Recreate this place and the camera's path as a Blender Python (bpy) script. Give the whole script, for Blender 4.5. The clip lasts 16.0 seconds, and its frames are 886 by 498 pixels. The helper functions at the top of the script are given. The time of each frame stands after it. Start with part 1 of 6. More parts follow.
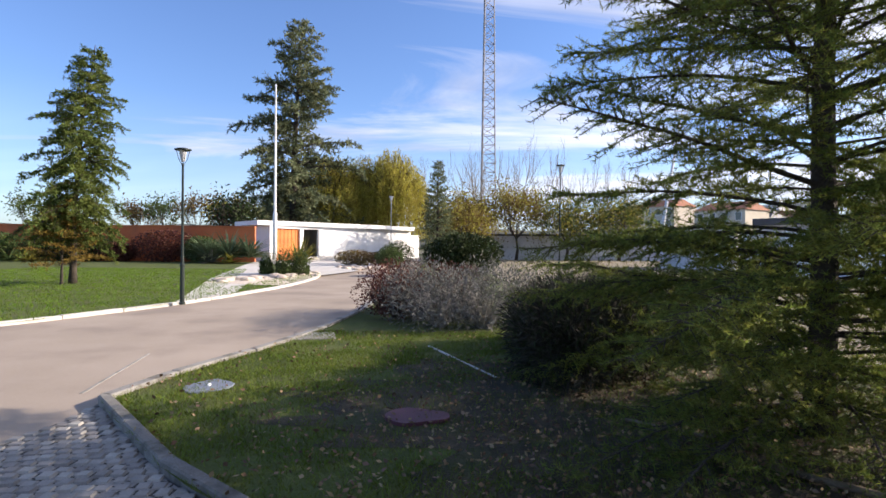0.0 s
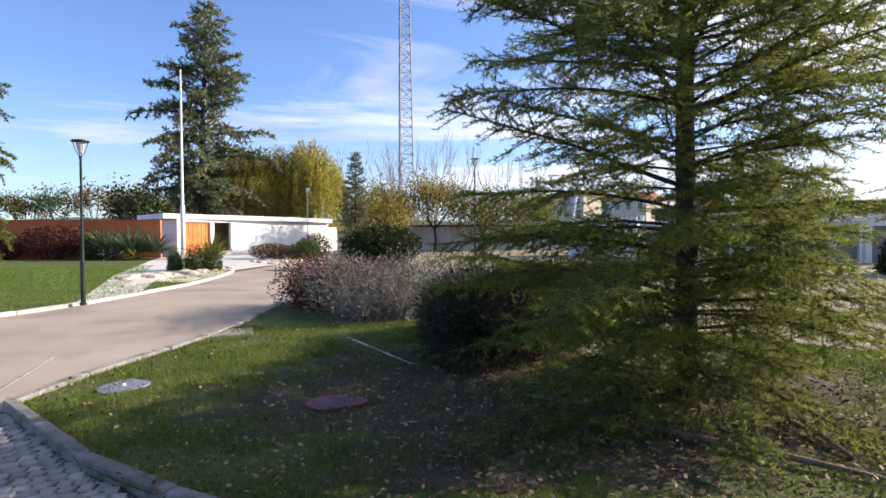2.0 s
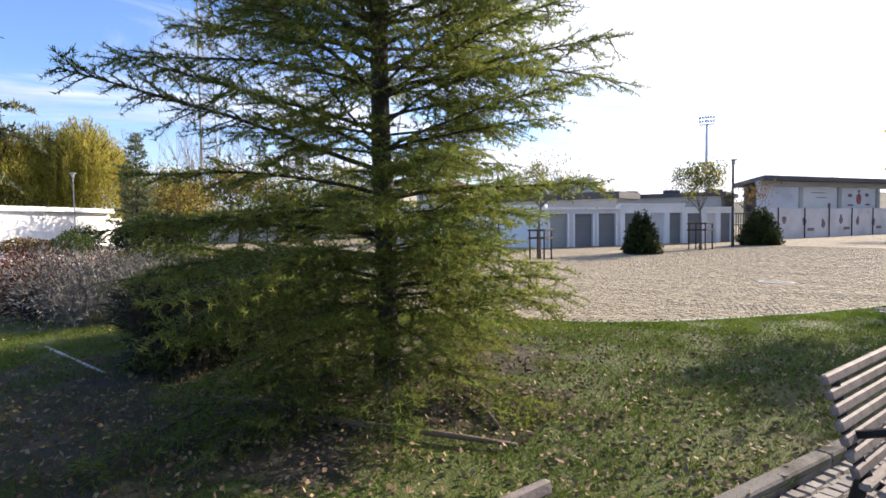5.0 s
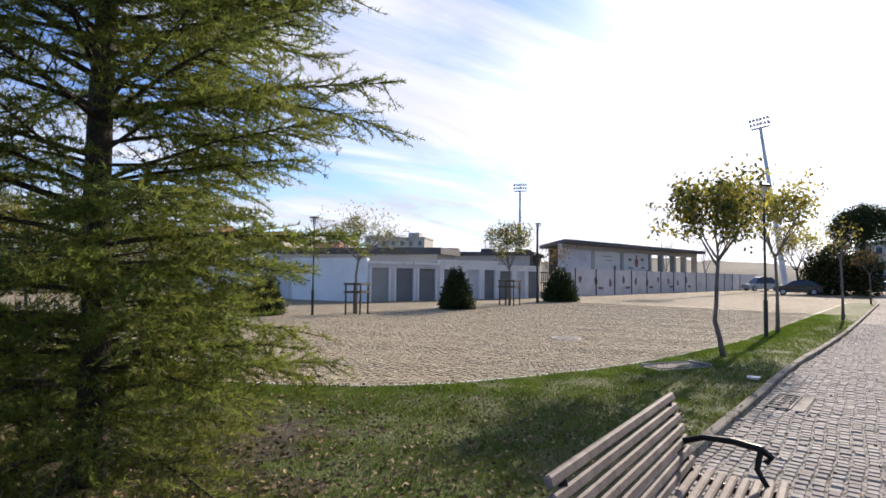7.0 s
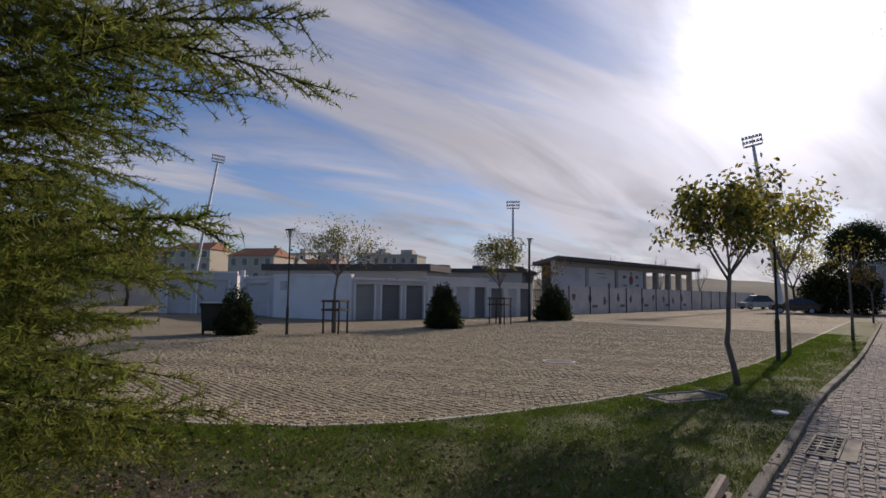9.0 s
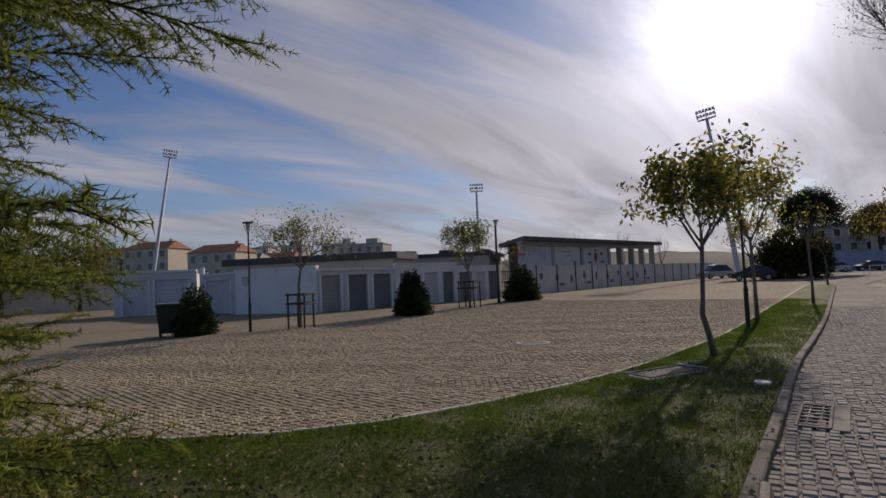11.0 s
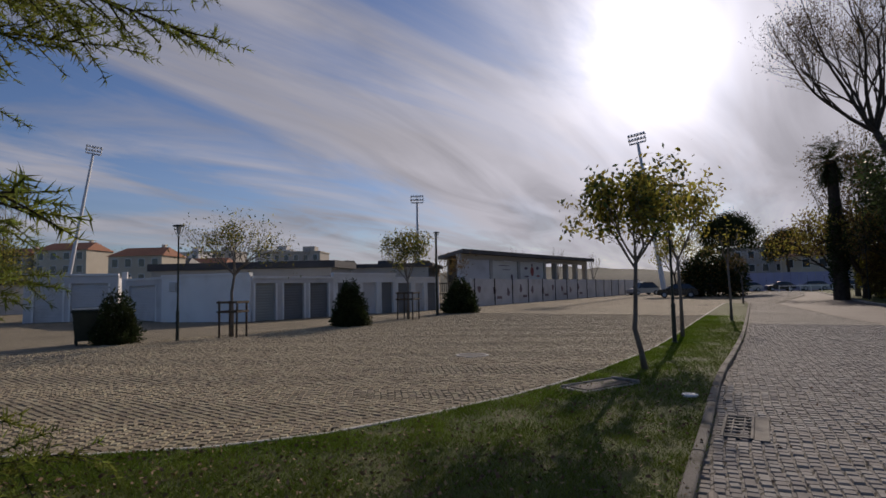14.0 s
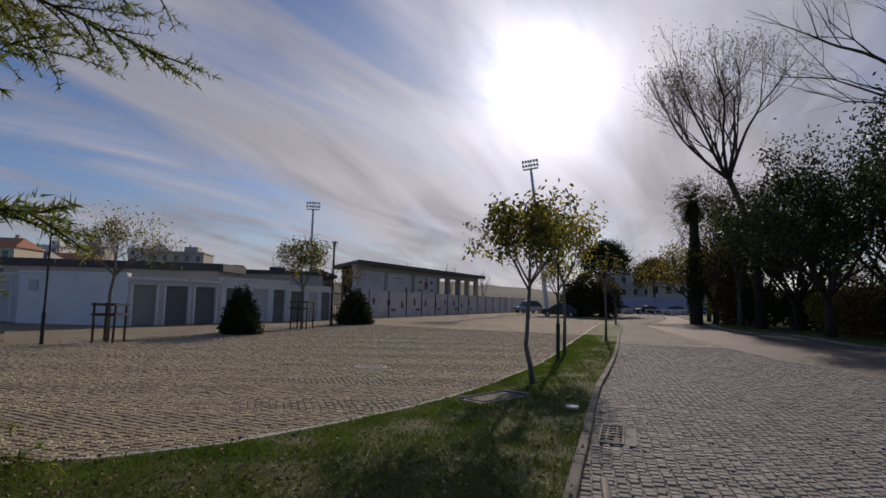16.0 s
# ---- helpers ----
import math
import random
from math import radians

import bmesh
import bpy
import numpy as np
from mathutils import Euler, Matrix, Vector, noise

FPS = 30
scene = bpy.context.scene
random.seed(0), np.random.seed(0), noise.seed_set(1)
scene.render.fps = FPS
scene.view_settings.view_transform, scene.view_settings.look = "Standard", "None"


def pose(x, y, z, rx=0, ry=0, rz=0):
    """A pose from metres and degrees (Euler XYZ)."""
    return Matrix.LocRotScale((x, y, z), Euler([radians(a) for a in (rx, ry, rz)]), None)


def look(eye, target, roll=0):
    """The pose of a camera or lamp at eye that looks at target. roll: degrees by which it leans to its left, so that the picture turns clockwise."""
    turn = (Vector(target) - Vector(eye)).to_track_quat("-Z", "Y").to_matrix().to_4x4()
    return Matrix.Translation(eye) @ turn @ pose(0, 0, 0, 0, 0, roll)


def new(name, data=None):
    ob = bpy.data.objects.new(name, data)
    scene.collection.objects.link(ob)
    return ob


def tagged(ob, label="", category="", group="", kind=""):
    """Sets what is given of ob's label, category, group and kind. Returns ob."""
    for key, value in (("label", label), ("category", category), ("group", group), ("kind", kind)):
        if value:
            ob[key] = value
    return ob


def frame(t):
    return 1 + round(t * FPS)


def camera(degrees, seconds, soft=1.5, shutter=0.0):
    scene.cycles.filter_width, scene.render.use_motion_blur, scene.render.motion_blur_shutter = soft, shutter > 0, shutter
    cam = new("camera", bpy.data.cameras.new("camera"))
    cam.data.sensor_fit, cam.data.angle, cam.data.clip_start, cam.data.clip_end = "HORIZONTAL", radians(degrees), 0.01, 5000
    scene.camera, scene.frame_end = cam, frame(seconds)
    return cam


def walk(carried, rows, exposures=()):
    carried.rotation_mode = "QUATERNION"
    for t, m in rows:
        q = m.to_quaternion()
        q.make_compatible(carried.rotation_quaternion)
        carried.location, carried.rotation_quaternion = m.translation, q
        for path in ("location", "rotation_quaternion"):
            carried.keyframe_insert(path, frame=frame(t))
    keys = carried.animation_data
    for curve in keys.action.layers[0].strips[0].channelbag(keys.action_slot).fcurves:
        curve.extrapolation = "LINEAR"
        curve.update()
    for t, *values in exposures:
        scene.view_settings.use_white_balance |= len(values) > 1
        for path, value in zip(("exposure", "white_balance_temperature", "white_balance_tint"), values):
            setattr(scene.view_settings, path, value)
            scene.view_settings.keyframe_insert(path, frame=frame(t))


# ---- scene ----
cam = camera(78.0, 16.0, soft=1.6)
PATH = [
    (0, pose(0.000, 0.000, 1.489, 89.57, -0.54, 0.00)),
    (0.5, pose(-0.051, 0.033, 1.468, 89.62, -0.48, -1.47)),
    (1, pose(-0.067, -0.009, 1.470, 89.45, -0.80, -3.47)),
    (1.5, pose(-0.036, -0.148, 1.492, 89.41, -0.56, -5.65)),
    (2, pose(0.033, -0.361, 1.536, 88.62, 0.26, -8.43)),
    (2.5, pose(-0.002, -0.454, 1.542, 88.15, 0.91, -13.54)),
    (3, pose(0.044, -0.535, 1.535, 86.54, -1.43, -21.82)),
    (3.2, pose(-0.019, -0.541, 1.536, 84.56, -0.77, -23.87)),
    (5.3, pose(1.262, -0.410, 1.482, 87.63, 1.04, -27.77)),
    (5.5, pose(1.262, -0.410, 1.482, 87.63, 1.04, -28.72)),
    (6, pose(1.670, -0.274, 1.427, 89.20, 2.34, -29.56)),
    (6.5, pose(1.839, -0.290, 1.490, 90.01, 2.59, -34.52)),
    (7, pose(1.999, -0.244, 1.521, 92.81, -0.62, -44.32)),
    (7.5, pose(2.307, 0.008, 1.508, 93.64, -1.22, -46.40)),
    (8, pose(2.606, 0.039, 1.509, 95.17, -1.88, -42.29)),
    (8.5, pose(2.857, 0.108, 1.507, 94.45, -0.37, -40.33)),
    (9, pose(3.137, 0.453, 1.486, 94.68, -0.73, -44.97)),
    (9.5, pose(3.290, 0.618, 1.470, 95.31, 0.65, -46.80)),
    (10, pose(3.369, 0.668, 1.479, 95.35, 1.33, -46.77)),
    (10.2, pose(3.379, 0.721, 1.491, 93.89, 1.84, -47.37)),
    (12.5, pose(3.572, 0.801, 1.488, 93.07, 2.43, -49.09)),
    (13, pose(3.548, 0.800, 1.479, 94.17, 2.21, -49.85)),
    (13.5, pose(3.521, 0.831, 1.464, 94.62, 0.96, -51.83)),
    (14, pose(3.425, 0.862, 1.487, 94.12, 1.18, -54.85)),
    (14.5, pose(3.263, 0.905, 1.511, 94.17, -0.04, -58.33)),
    (15, pose(3.173, 0.900, 1.511, 94.85, -0.60, -61.27)),
    (15.5, pose(3.079, 0.951, 1.524, 95.39, -0.71, -63.98)),
    (16, pose(2.974, 0.883, 1.531, 95.38, -1.33, -66.14)),
]
EXPOSURES = [(0.0, 0.85, 7000, 17), (2.0, 0.95, 7000, 17), (3.2, 1.2, 7050, 18), (5.3, 1.08, 7100, 17), (7.0, 0.65, 7050, 17), (8.5, -0.3, 7150, 19), (10.2, -0.83, 7300, 20), (16.0, -0.88, 7200, 19)]
walk(cam, PATH, EXPOSURES)

# ---- sky, sun ----
SUN_AZ, SUN_EL = radians(81), radians(23.5)
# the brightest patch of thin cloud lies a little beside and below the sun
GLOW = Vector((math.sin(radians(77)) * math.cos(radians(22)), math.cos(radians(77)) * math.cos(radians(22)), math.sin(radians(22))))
SUN = Vector((math.sin(SUN_AZ) * math.cos(SUN_EL), math.cos(SUN_AZ) * math.cos(SUN_EL), math.sin(SUN_EL)))


def link(nt, a, b):
    nt.links.new(a, b)


def node(nt, kind, **props):
    n = nt.nodes.new(kind)
    for k, v in props.items():
        if k == "operation":
            n.operation = v
        elif k == "blend_type":
            n.blend_type = v
        elif k == "data_type":
            n.data_type = v
        elif k == "sky_type":
            n.sky_type = v
    return n


def math_node(nt, op, a, b=None, clamp=False):
    n = nt.nodes.new("ShaderNodeMath")
    n.operation, n.use_clamp = op, clamp
    for k, v in enumerate((a, b)):
        if v is None:
            continue
        if isinstance(v, (int, float)):
            n.inputs[k].default_value = v
        else:
            nt.links.new(v, n.inputs[k])
    return n.outputs[0]


def ramp(nt, src, stops):
    n = nt.nodes.new("ShaderNodeValToRGB")
    while len(n.color_ramp.elements) < len(stops):
        n.color_ramp.elements.new(0.5)
    for e, (p, c) in zip(n.color_ramp.elements, stops):
        e.position = p
        e.color = (c, c, c, 1) if isinstance(c, (int, float)) else (*c, 1)
    nt.links.new(src, n.inputs[0])
    return n.outputs[0]


def build_sky():
    w = bpy.data.worlds.new("sky")
    scene.world = w
    w.use_nodes = True
    nt = w.node_tree
    nt.nodes.clear()
    out, bg = nt.nodes.new("ShaderNodeOutputWorld"), nt.nodes.new("ShaderNodeBackground")
    sky = nt.nodes.new("ShaderNodeTexSky")
    sky.sky_type, sky.sun_disc = "NISHITA", False
    sky.sun_elevation, sky.sun_rotation = SUN_EL, SUN_AZ
    sky.air_density, sky.dust_density, sky.ozone_density = 1.0, 0.6, 2.0
    tc = nt.nodes.new("ShaderNodeTexCoord")
    sep = nt.nodes.new("ShaderNodeSeparateXYZ")
    link(nt, tc.outputs["Generated"], sep.inputs[0])
    zz = math_node(nt, "ADD", math_node(nt, "MAXIMUM", sep.outputs[2], 0.0), 0.16)
    u, v = math_node(nt, "DIVIDE", sep.outputs[0], zz), math_node(nt, "DIVIDE", sep.outputs[1], zz)
    comb = nt.nodes.new("ShaderNodeCombineXYZ")
    link(nt, u, comb.inputs[0]), link(nt, v, comb.inputs[1])
    mp = nt.nodes.new("ShaderNodeMapping")
    mp.inputs["Rotation"].default_value = (0, 0, radians(-66))
    mp.inputs["Scale"].default_value = (0.38, 1.4, 1)
    link(nt, comb.outputs[0], mp.inputs[0])
    big = nt.nodes.new("ShaderNodeTexNoise")
    big.inputs["Scale"].default_value, big.inputs["Detail"].default_value = 0.75, 9
    big.inputs["Roughness"].default_value, big.inputs["Distortion"].default_value = 0.6, 1.1
    link(nt, mp.outputs[0], big.inputs["Vector"])
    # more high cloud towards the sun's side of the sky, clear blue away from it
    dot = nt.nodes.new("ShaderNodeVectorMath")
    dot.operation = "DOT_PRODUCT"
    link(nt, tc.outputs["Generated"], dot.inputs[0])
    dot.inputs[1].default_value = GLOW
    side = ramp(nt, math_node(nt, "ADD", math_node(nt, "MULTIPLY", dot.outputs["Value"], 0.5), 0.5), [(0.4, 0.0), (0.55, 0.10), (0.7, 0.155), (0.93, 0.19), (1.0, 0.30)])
    cover = math_node(nt, "ADD", big.outputs[0], math_node(nt, "SUBTRACT", side, 0.12))
    cloud = ramp(nt, cover, [(0.45, 0.0), (0.52, 0.38), (0.6, 0.82), (0.72, 1.0)])
    low = ramp(nt, sep.outputs[2], [(0.0, 0.6), (0.10, 0.35), (0.24, 0.0)])
    cloud = math_node(nt, "MAXIMUM", cloud, math_node(nt, "MULTIPLY", low, math_node(nt, "ADD", side, 0.35)))
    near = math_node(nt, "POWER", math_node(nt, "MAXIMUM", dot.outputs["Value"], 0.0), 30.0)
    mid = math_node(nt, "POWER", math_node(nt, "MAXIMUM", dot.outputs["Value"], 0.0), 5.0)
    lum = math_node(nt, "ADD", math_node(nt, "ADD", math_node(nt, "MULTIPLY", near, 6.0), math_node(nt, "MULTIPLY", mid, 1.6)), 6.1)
    tex = nt.nodes.new("ShaderNodeTexNoise")
    tex.inputs["Scale"].default_value, tex.inputs["Detail"].default_value, tex.inputs["Distortion"].default_value = 1.9, 8, 0.9
    link(nt, mp.outputs[0], tex.inputs["Vector"])
    lum = math_node(nt, "MULTIPLY", lum, ramp(nt, tex.outputs[0], [(0.36, 0.72), (0.64, 1.12)]))
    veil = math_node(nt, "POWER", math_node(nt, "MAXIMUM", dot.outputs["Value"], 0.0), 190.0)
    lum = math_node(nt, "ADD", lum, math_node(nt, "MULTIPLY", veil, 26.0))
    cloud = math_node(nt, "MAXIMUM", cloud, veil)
    col = nt.nodes.new("ShaderNodeMix")
    col.data_type, col.blend_type = "RGBA", "MIX"
    cc = nt.nodes.new("ShaderNodeVectorMath")
    cc.operation = "SCALE"
    cc.inputs[0].default_value = (0.885, 0.96, 1.13)
    link(nt, lum, cc.inputs["Scale"])
    tint = nt.nodes.new("ShaderNodeVectorMath")
    tint.operation = "MULTIPLY"
    link(nt, sky.outputs[0], tint.inputs[0])
    tint.inputs[1].default_value = (0.72, 0.95, 1.32)
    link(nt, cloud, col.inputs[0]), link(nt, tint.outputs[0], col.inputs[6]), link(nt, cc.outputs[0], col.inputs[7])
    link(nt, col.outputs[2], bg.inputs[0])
    bg.inputs[1].default_value = 0.105
    link(nt, bg.outputs[0], out.inputs[0])


build_sky()
sun = new("sun", bpy.data.lights.new("sun", "SUN"))
sun.data.energy, sun.data.angle, sun.data.color = 5.0, radians(0.6), (1.0, 0.93, 0.82)
sun.matrix_world = look(SUN * 50, (0, 0, 0))

# ---- materials ----


def mat(name, c1, c2, scale=4.0, rough=0.8, bump=0.3, fine=60.0, metal=0.0, vary=0.0, stain=None, leaf=0.0, island=False, bump_dist=0.01, spec=0.35, coat=0.0):
    """Two colours mixed by a broad and a fine noise, fine relief; vary: brightness change from piece to piece."""
    m = bpy.data.materials.new(name)
    m.use_nodes = True
    nt = m.node_tree
    nt.nodes.clear()
    out, p = nt.nodes.new("ShaderNodeOutputMaterial"), nt.nodes.new("ShaderNodeBsdfPrincipled")
    tc = nt.nodes.new("ShaderNodeTexCoord")
    n1, n2 = nt.nodes.new("ShaderNodeTexNoise"), nt.nodes.new("ShaderNodeTexNoise")
    n1.inputs["Scale"].default_value, n1.inputs["Detail"].default_value = scale, 5
    n2.inputs["Scale"].default_value, n2.inputs["Detail"].default_value = fine, 4
    for n in (n1, n2):
        link(nt, tc.outputs["Object"], n.inputs["Vector"])
    f = math_node(nt, "ADD", math_node(nt, "MULTIPLY", n1.outputs[0], 0.6), math_node(nt, "MULTIPLY", n2.outputs[0], 0.4))
    f = ramp(nt, f, [(0.36, 0.0), (0.64, 1.0)])
    mix = nt.nodes.new("ShaderNodeMix")
    mix.data_type = "RGBA"
    mix.inputs[6].default_value, mix.inputs[7].default_value = (*c1, 1), (*c2, 1)
    link(nt, f, mix.inputs[0])
    col = mix.outputs[2]
    if stain:
        n3 = nt.nodes.new("ShaderNodeTexNoise")
        n3.inputs["Scale"].default_value, n3.inputs["Detail"].default_value = stain[1], 6
        link(nt, tc.outputs["Object"], n3.inputs["Vector"])
        mx = nt.nodes.new("ShaderNodeMix")
        mx.data_type = "RGBA"
        mx.inputs[7].default_value = (*stain[0], 1)
        link(nt, col, mx.inputs[6])
        link(nt, math_node(nt, "MULTIPLY", ramp(nt, n3.outputs[0], [(0.5, 0.0), (0.68, 1.0)]), stain[2]), mx.inputs[0])
        col = mx.outputs[2]
    if vary:
        if island:
            rnd = nt.nodes.new("ShaderNodeNewGeometry").outputs["Random Per Island"]
        else:
            rnd = nt.nodes.new("ShaderNodeObjectInfo").outputs["Random"]
        hsv = nt.nodes.new("ShaderNodeHueSaturation")
        link(nt, math_node(nt, "ADD", math_node(nt, "MULTIPLY", rnd, 2 * vary), 1 - vary), hsv.inputs["Value"])
        link(nt, math_node(nt, "ADD", math_node(nt, "MULTIPLY", rnd, 0.06 * min(1, vary * 2)), 0.5 - 0.03 * min(1, vary * 2)), hsv.inputs["Hue"])
        link(nt, col, hsv.inputs["Color"])
        col = hsv.outputs[0]
    link(nt, col, p.inputs["Base Color"])
    p.inputs["Roughness"].default_value, p.inputs["Metallic"].default_value = rough, metal
    p.inputs["Specular IOR Level"].default_value = 0.12 if leaf else spec
    p.inputs["Coat Weight"].default_value = coat
    if bump:
        b = nt.nodes.new("ShaderNodeBump")
        b.inputs["Strength"].default_value, b.inputs["Distance"].default_value = bump, bump_dist
        link(nt, n2.outputs[0], b.inputs["Height"])
        link(nt, b.outputs[0], p.inputs["Normal"])
    shader = p.outputs[0]
    if leaf:
        tr, ms = nt.nodes.new("ShaderNodeBsdfTranslucent"), nt.nodes.new("ShaderNodeMixShader")
        link(nt, col, tr.inputs[0])
        ms.inputs[0].default_value = leaf
        link(nt, p.outputs[0], ms.inputs[1]), link(nt, tr.outputs[0], ms.inputs[2])
        shader = ms.outputs[0]
    link(nt, shader, out.inputs[0])
    return m


def sett_material(name, c1, c2, joint, size, angle):
    """Granite setts seen from afar: rows of stones with dark joints and relief, slightly wavy rows."""
    m = bpy.data.materials.new(name)
    m.use_nodes = True
    nt = m.node_tree
    p = nt.nodes["Principled BSDF"]
    tc, mp = nt.nodes.new("ShaderNodeTexCoord"), nt.nodes.new("ShaderNodeMapping")
    mp.inputs["Rotation"].default_value = (0, 0, angle)
    wob = nt.nodes.new("ShaderNodeTexNoise")
    wob.inputs["Scale"].default_value, wob.inputs["Detail"].default_value = 0.9, 2
    link(nt, tc.outputs["Object"], wob.inputs["Vector"])
    add = nt.nodes.new("ShaderNodeVectorMath")
    add.operation = "MULTIPLY_ADD"
    link(nt, wob.outputs[1], add.inputs[0])
    add.inputs[1].default_value = (0.35, 0.35, 0)
    link(nt, tc.outputs["Object"], add.inputs[2])
    link(nt, add.outputs[0], mp.inputs[0])
    br = nt.nodes.new("ShaderNodeTexBrick")
    br.inputs["Scale"].default_value = 1.0
    br.inputs["Brick Width"].default_value, br.inputs["Row Height"].default_value = size * 1.08, size
    br.inputs["Mortar Size"].default_value, br.inputs["Mortar Smooth"].default_value = size * 0.1, 0.3
    br.inputs["Color1"].default_value, br.inputs["Color2"].default_value = (*c1, 1), (*c2, 1)
    br.inputs["Mortar"].default_value = (*joint, 1)
    link(nt, mp.outputs[0], br.inputs["Vector"])
    n1 = nt.nodes.new("ShaderNodeTexNoise")
    n1.inputs["Scale"].default_value, n1.inputs["Detail"].default_value = 0.35, 6
    link(nt, tc.outputs["Object"], n1.inputs["Vector"])
    hsv = nt.nodes.new("ShaderNodeHueSaturation")
    link(nt, br.outputs[0], hsv.inputs["Color"])
    link(nt, math_node(nt, "ADD", math_node(nt, "MULTIPLY", n1.outputs[0], 0.7), 0.62), hsv.inputs["Value"])
    link(nt, hsv.outputs[0], p.inputs["Base Color"])
    p.inputs["Roughness"].default_value = 0.92
    p.inputs["Specular IOR Level"].default_value = 0.15
    bp = nt.nodes.new("ShaderNodeBump")
    bp.inputs["Strength"].default_value, bp.inputs["Distance"].default_value, bp.invert = 0.9, 0.02, True
    link(nt, br.outputs["Fac"], bp.inputs["Height"])
    link(nt, bp.outputs[0], p.inputs["Normal"])
    return m


def glass_material(name, tint=(0.05, 0.06, 0.07)):
    m = bpy.data.materials.new(name)
    m.use_nodes = True
    p = m.node_tree.nodes["Principled BSDF"]
    p.inputs["Base Color"].default_value, p.inputs["Roughness"].default_value = (*tint, 1), 0.06
    p.inputs["Specular IOR Level"].default_value = 0.6
    return m


BLADE_G = mat("fresh_grass_blade", (0.085, 0.15, 0.012), (0.16, 0.25, 0.03), 1.2, 0.8, 0, 30, vary=0.35, leaf=0.35, island=True)
GRASS = mat("lawn", (0.048, 0.068, 0.011), (0.092, 0.118, 0.022), 0.8, 0.9, 0.8, 70, stain=((0.10, 0.088, 0.036), 1.5, 0.5), bump_dist=0.03)
# brown mossy soil, its colour darkened further to carry the cedar's shade
SHADED_EARTH = mat("shaded_earth", (0.034, 0.027, 0.017), (0.085, 0.068, 0.040), 2.5, 0.95, 0.9, 45, stain=((0.045, 0.060, 0.014), 2.2, 0.9), bump_dist=0.03)
BLADE = mat("grass_blade", (0.075, 0.122, 0.012), (0.165, 0.200, 0.040), 1.2, 0.8, 0, 30, vary=0.4, leaf=0.3, island=True)
EARTH = mat("earth", (0.10, 0.085, 0.055), (0.14, 0.13, 0.07), 0.1, 0.95, 0.6, 8, stain=((0.07, 0.10, 0.03), 0.05, 0.8))
ASPHALT = mat("asphalt", (0.29, 0.235, 0.18), (0.39, 0.32, 0.255), 0.5, 0.85, 0.5, 130, stain=((0.20, 0.16, 0.135), 0.7, 0.6), bump_dist=0.004)
TARMAC = mat("dark_asphalt", (0.09, 0.075, 0.07), (0.13, 0.11, 0.10), 0.7, 0.85, 0.5, 120, bump_dist=0.004)
SETTS_FAR = sett_material("granite_setts", (0.36, 0.31, 0.222), (0.265, 0.226, 0.16), (0.10, 0.09, 0.06), 0.1, radians(28))
PATH_FAR = sett_material("path_setts", (0.32, 0.30, 0.27), (0.24, 0.225, 0.205), (0.08, 0.075, 0.06), 0.102, radians(8))
SETT = mat("granite_sett", (0.275, 0.235, 0.16), (0.385, 0.33, 0.235), 3, 0.9, 0.5, 90, vary=0.22, island=True, bump_dist=0.004, spec=0.15)
SETT_P = mat("path_sett", (0.245, 0.228, 0.205), (0.35, 0.328, 0.295), 3, 0.88, 0.5, 90, vary=0.22, island=True, bump_dist=0.004, spec=0.15)
SETT_1 = mat("loose_path_sett", (0.245, 0.228, 0.205), (0.35, 0.328, 0.295), 3, 0.88, 0.5, 90, vary=0.22, bump_dist=0.004, spec=0.15)
KERB = mat("kerb_stone", (0.19, 0.18, 0.16), (0.35, 0.335, 0.305), 2, 0.85, 0.5, 80, vary=0.12, stain=((0.11, 0.10, 0.08), 5, 0.8))
KERB_D = mat("dark_kerb_stone", (0.14, 0.13, 0.115), (0.27, 0.255, 0.23), 2, 0.9, 0.5, 80, vary=0.15, stain=((0.07, 0.065, 0.05), 5, 0.8), spec=0.15)
WHITE_KERB = mat("pale_kerb", (0.46, 0.43, 0.38), (0.60, 0.57, 0.51), 2, 0.85, 0.3, 60, vary=0.08)
CONCRETE = mat("concrete", (0.40, 0.385, 0.36), (0.54, 0.52, 0.49), 1.5, 0.9, 0.4, 60, stain=((0.26, 0.25, 0.22), 3, 0.5))
PALE_PAVE = mat("pale_paving", (0.46, 0.43, 0.39), (0.60, 0.57, 0.52), 1.2, 0.85, 0.4, 50)
WHITE = mat("white_render", (0.74, 0.74, 0.73), (0.84, 0.84, 0.83), 0.6, 0.9, 0.25, 60, stain=((0.58, 0.57, 0.54), 0.9, 0.4))
GREYWALL = mat("grey_render", (0.56, 0.55, 0.55), (0.68, 0.67, 0.67), 0.5, 0.9, 0.25, 50, stain=((0.40, 0.39, 0.37), 0.7, 0.5))
SHUTTER = mat("grey_shutter", (0.30, 0.31, 0.29), (0.37, 0.38, 0.355), 0.8, 0.55, 0.15, 40)
SHUTTER_D = mat("dark_shutter", (0.16, 0.165, 0.17), (0.21, 0.215, 0.22), 0.8, 0.5, 0.15, 40)
REDWALL = mat("orange_red_render", (0.50, 0.125, 0.045), (0.62, 0.18, 0.07), 0.5, 0.9, 0.3, 30, stain=((0.36, 0.12, 0.06), 0.8, 0.5))
ORANGE = mat("orange_boards", (0.58, 0.15, 0.035), (0.74, 0.24, 0.06), 1.5, 0.6, 0.2, 30)
IRON = mat("black_iron", (0.012, 0.013, 0.013), (0.028, 0.028, 0.027), 6, 0.5, 0.3, 90, metal=0.6)
POLE = mat("green_black_paint", (0.015, 0.024, 0.02), (0.03, 0.04, 0.035), 5, 0.45, 0.2, 70, metal=0.2)
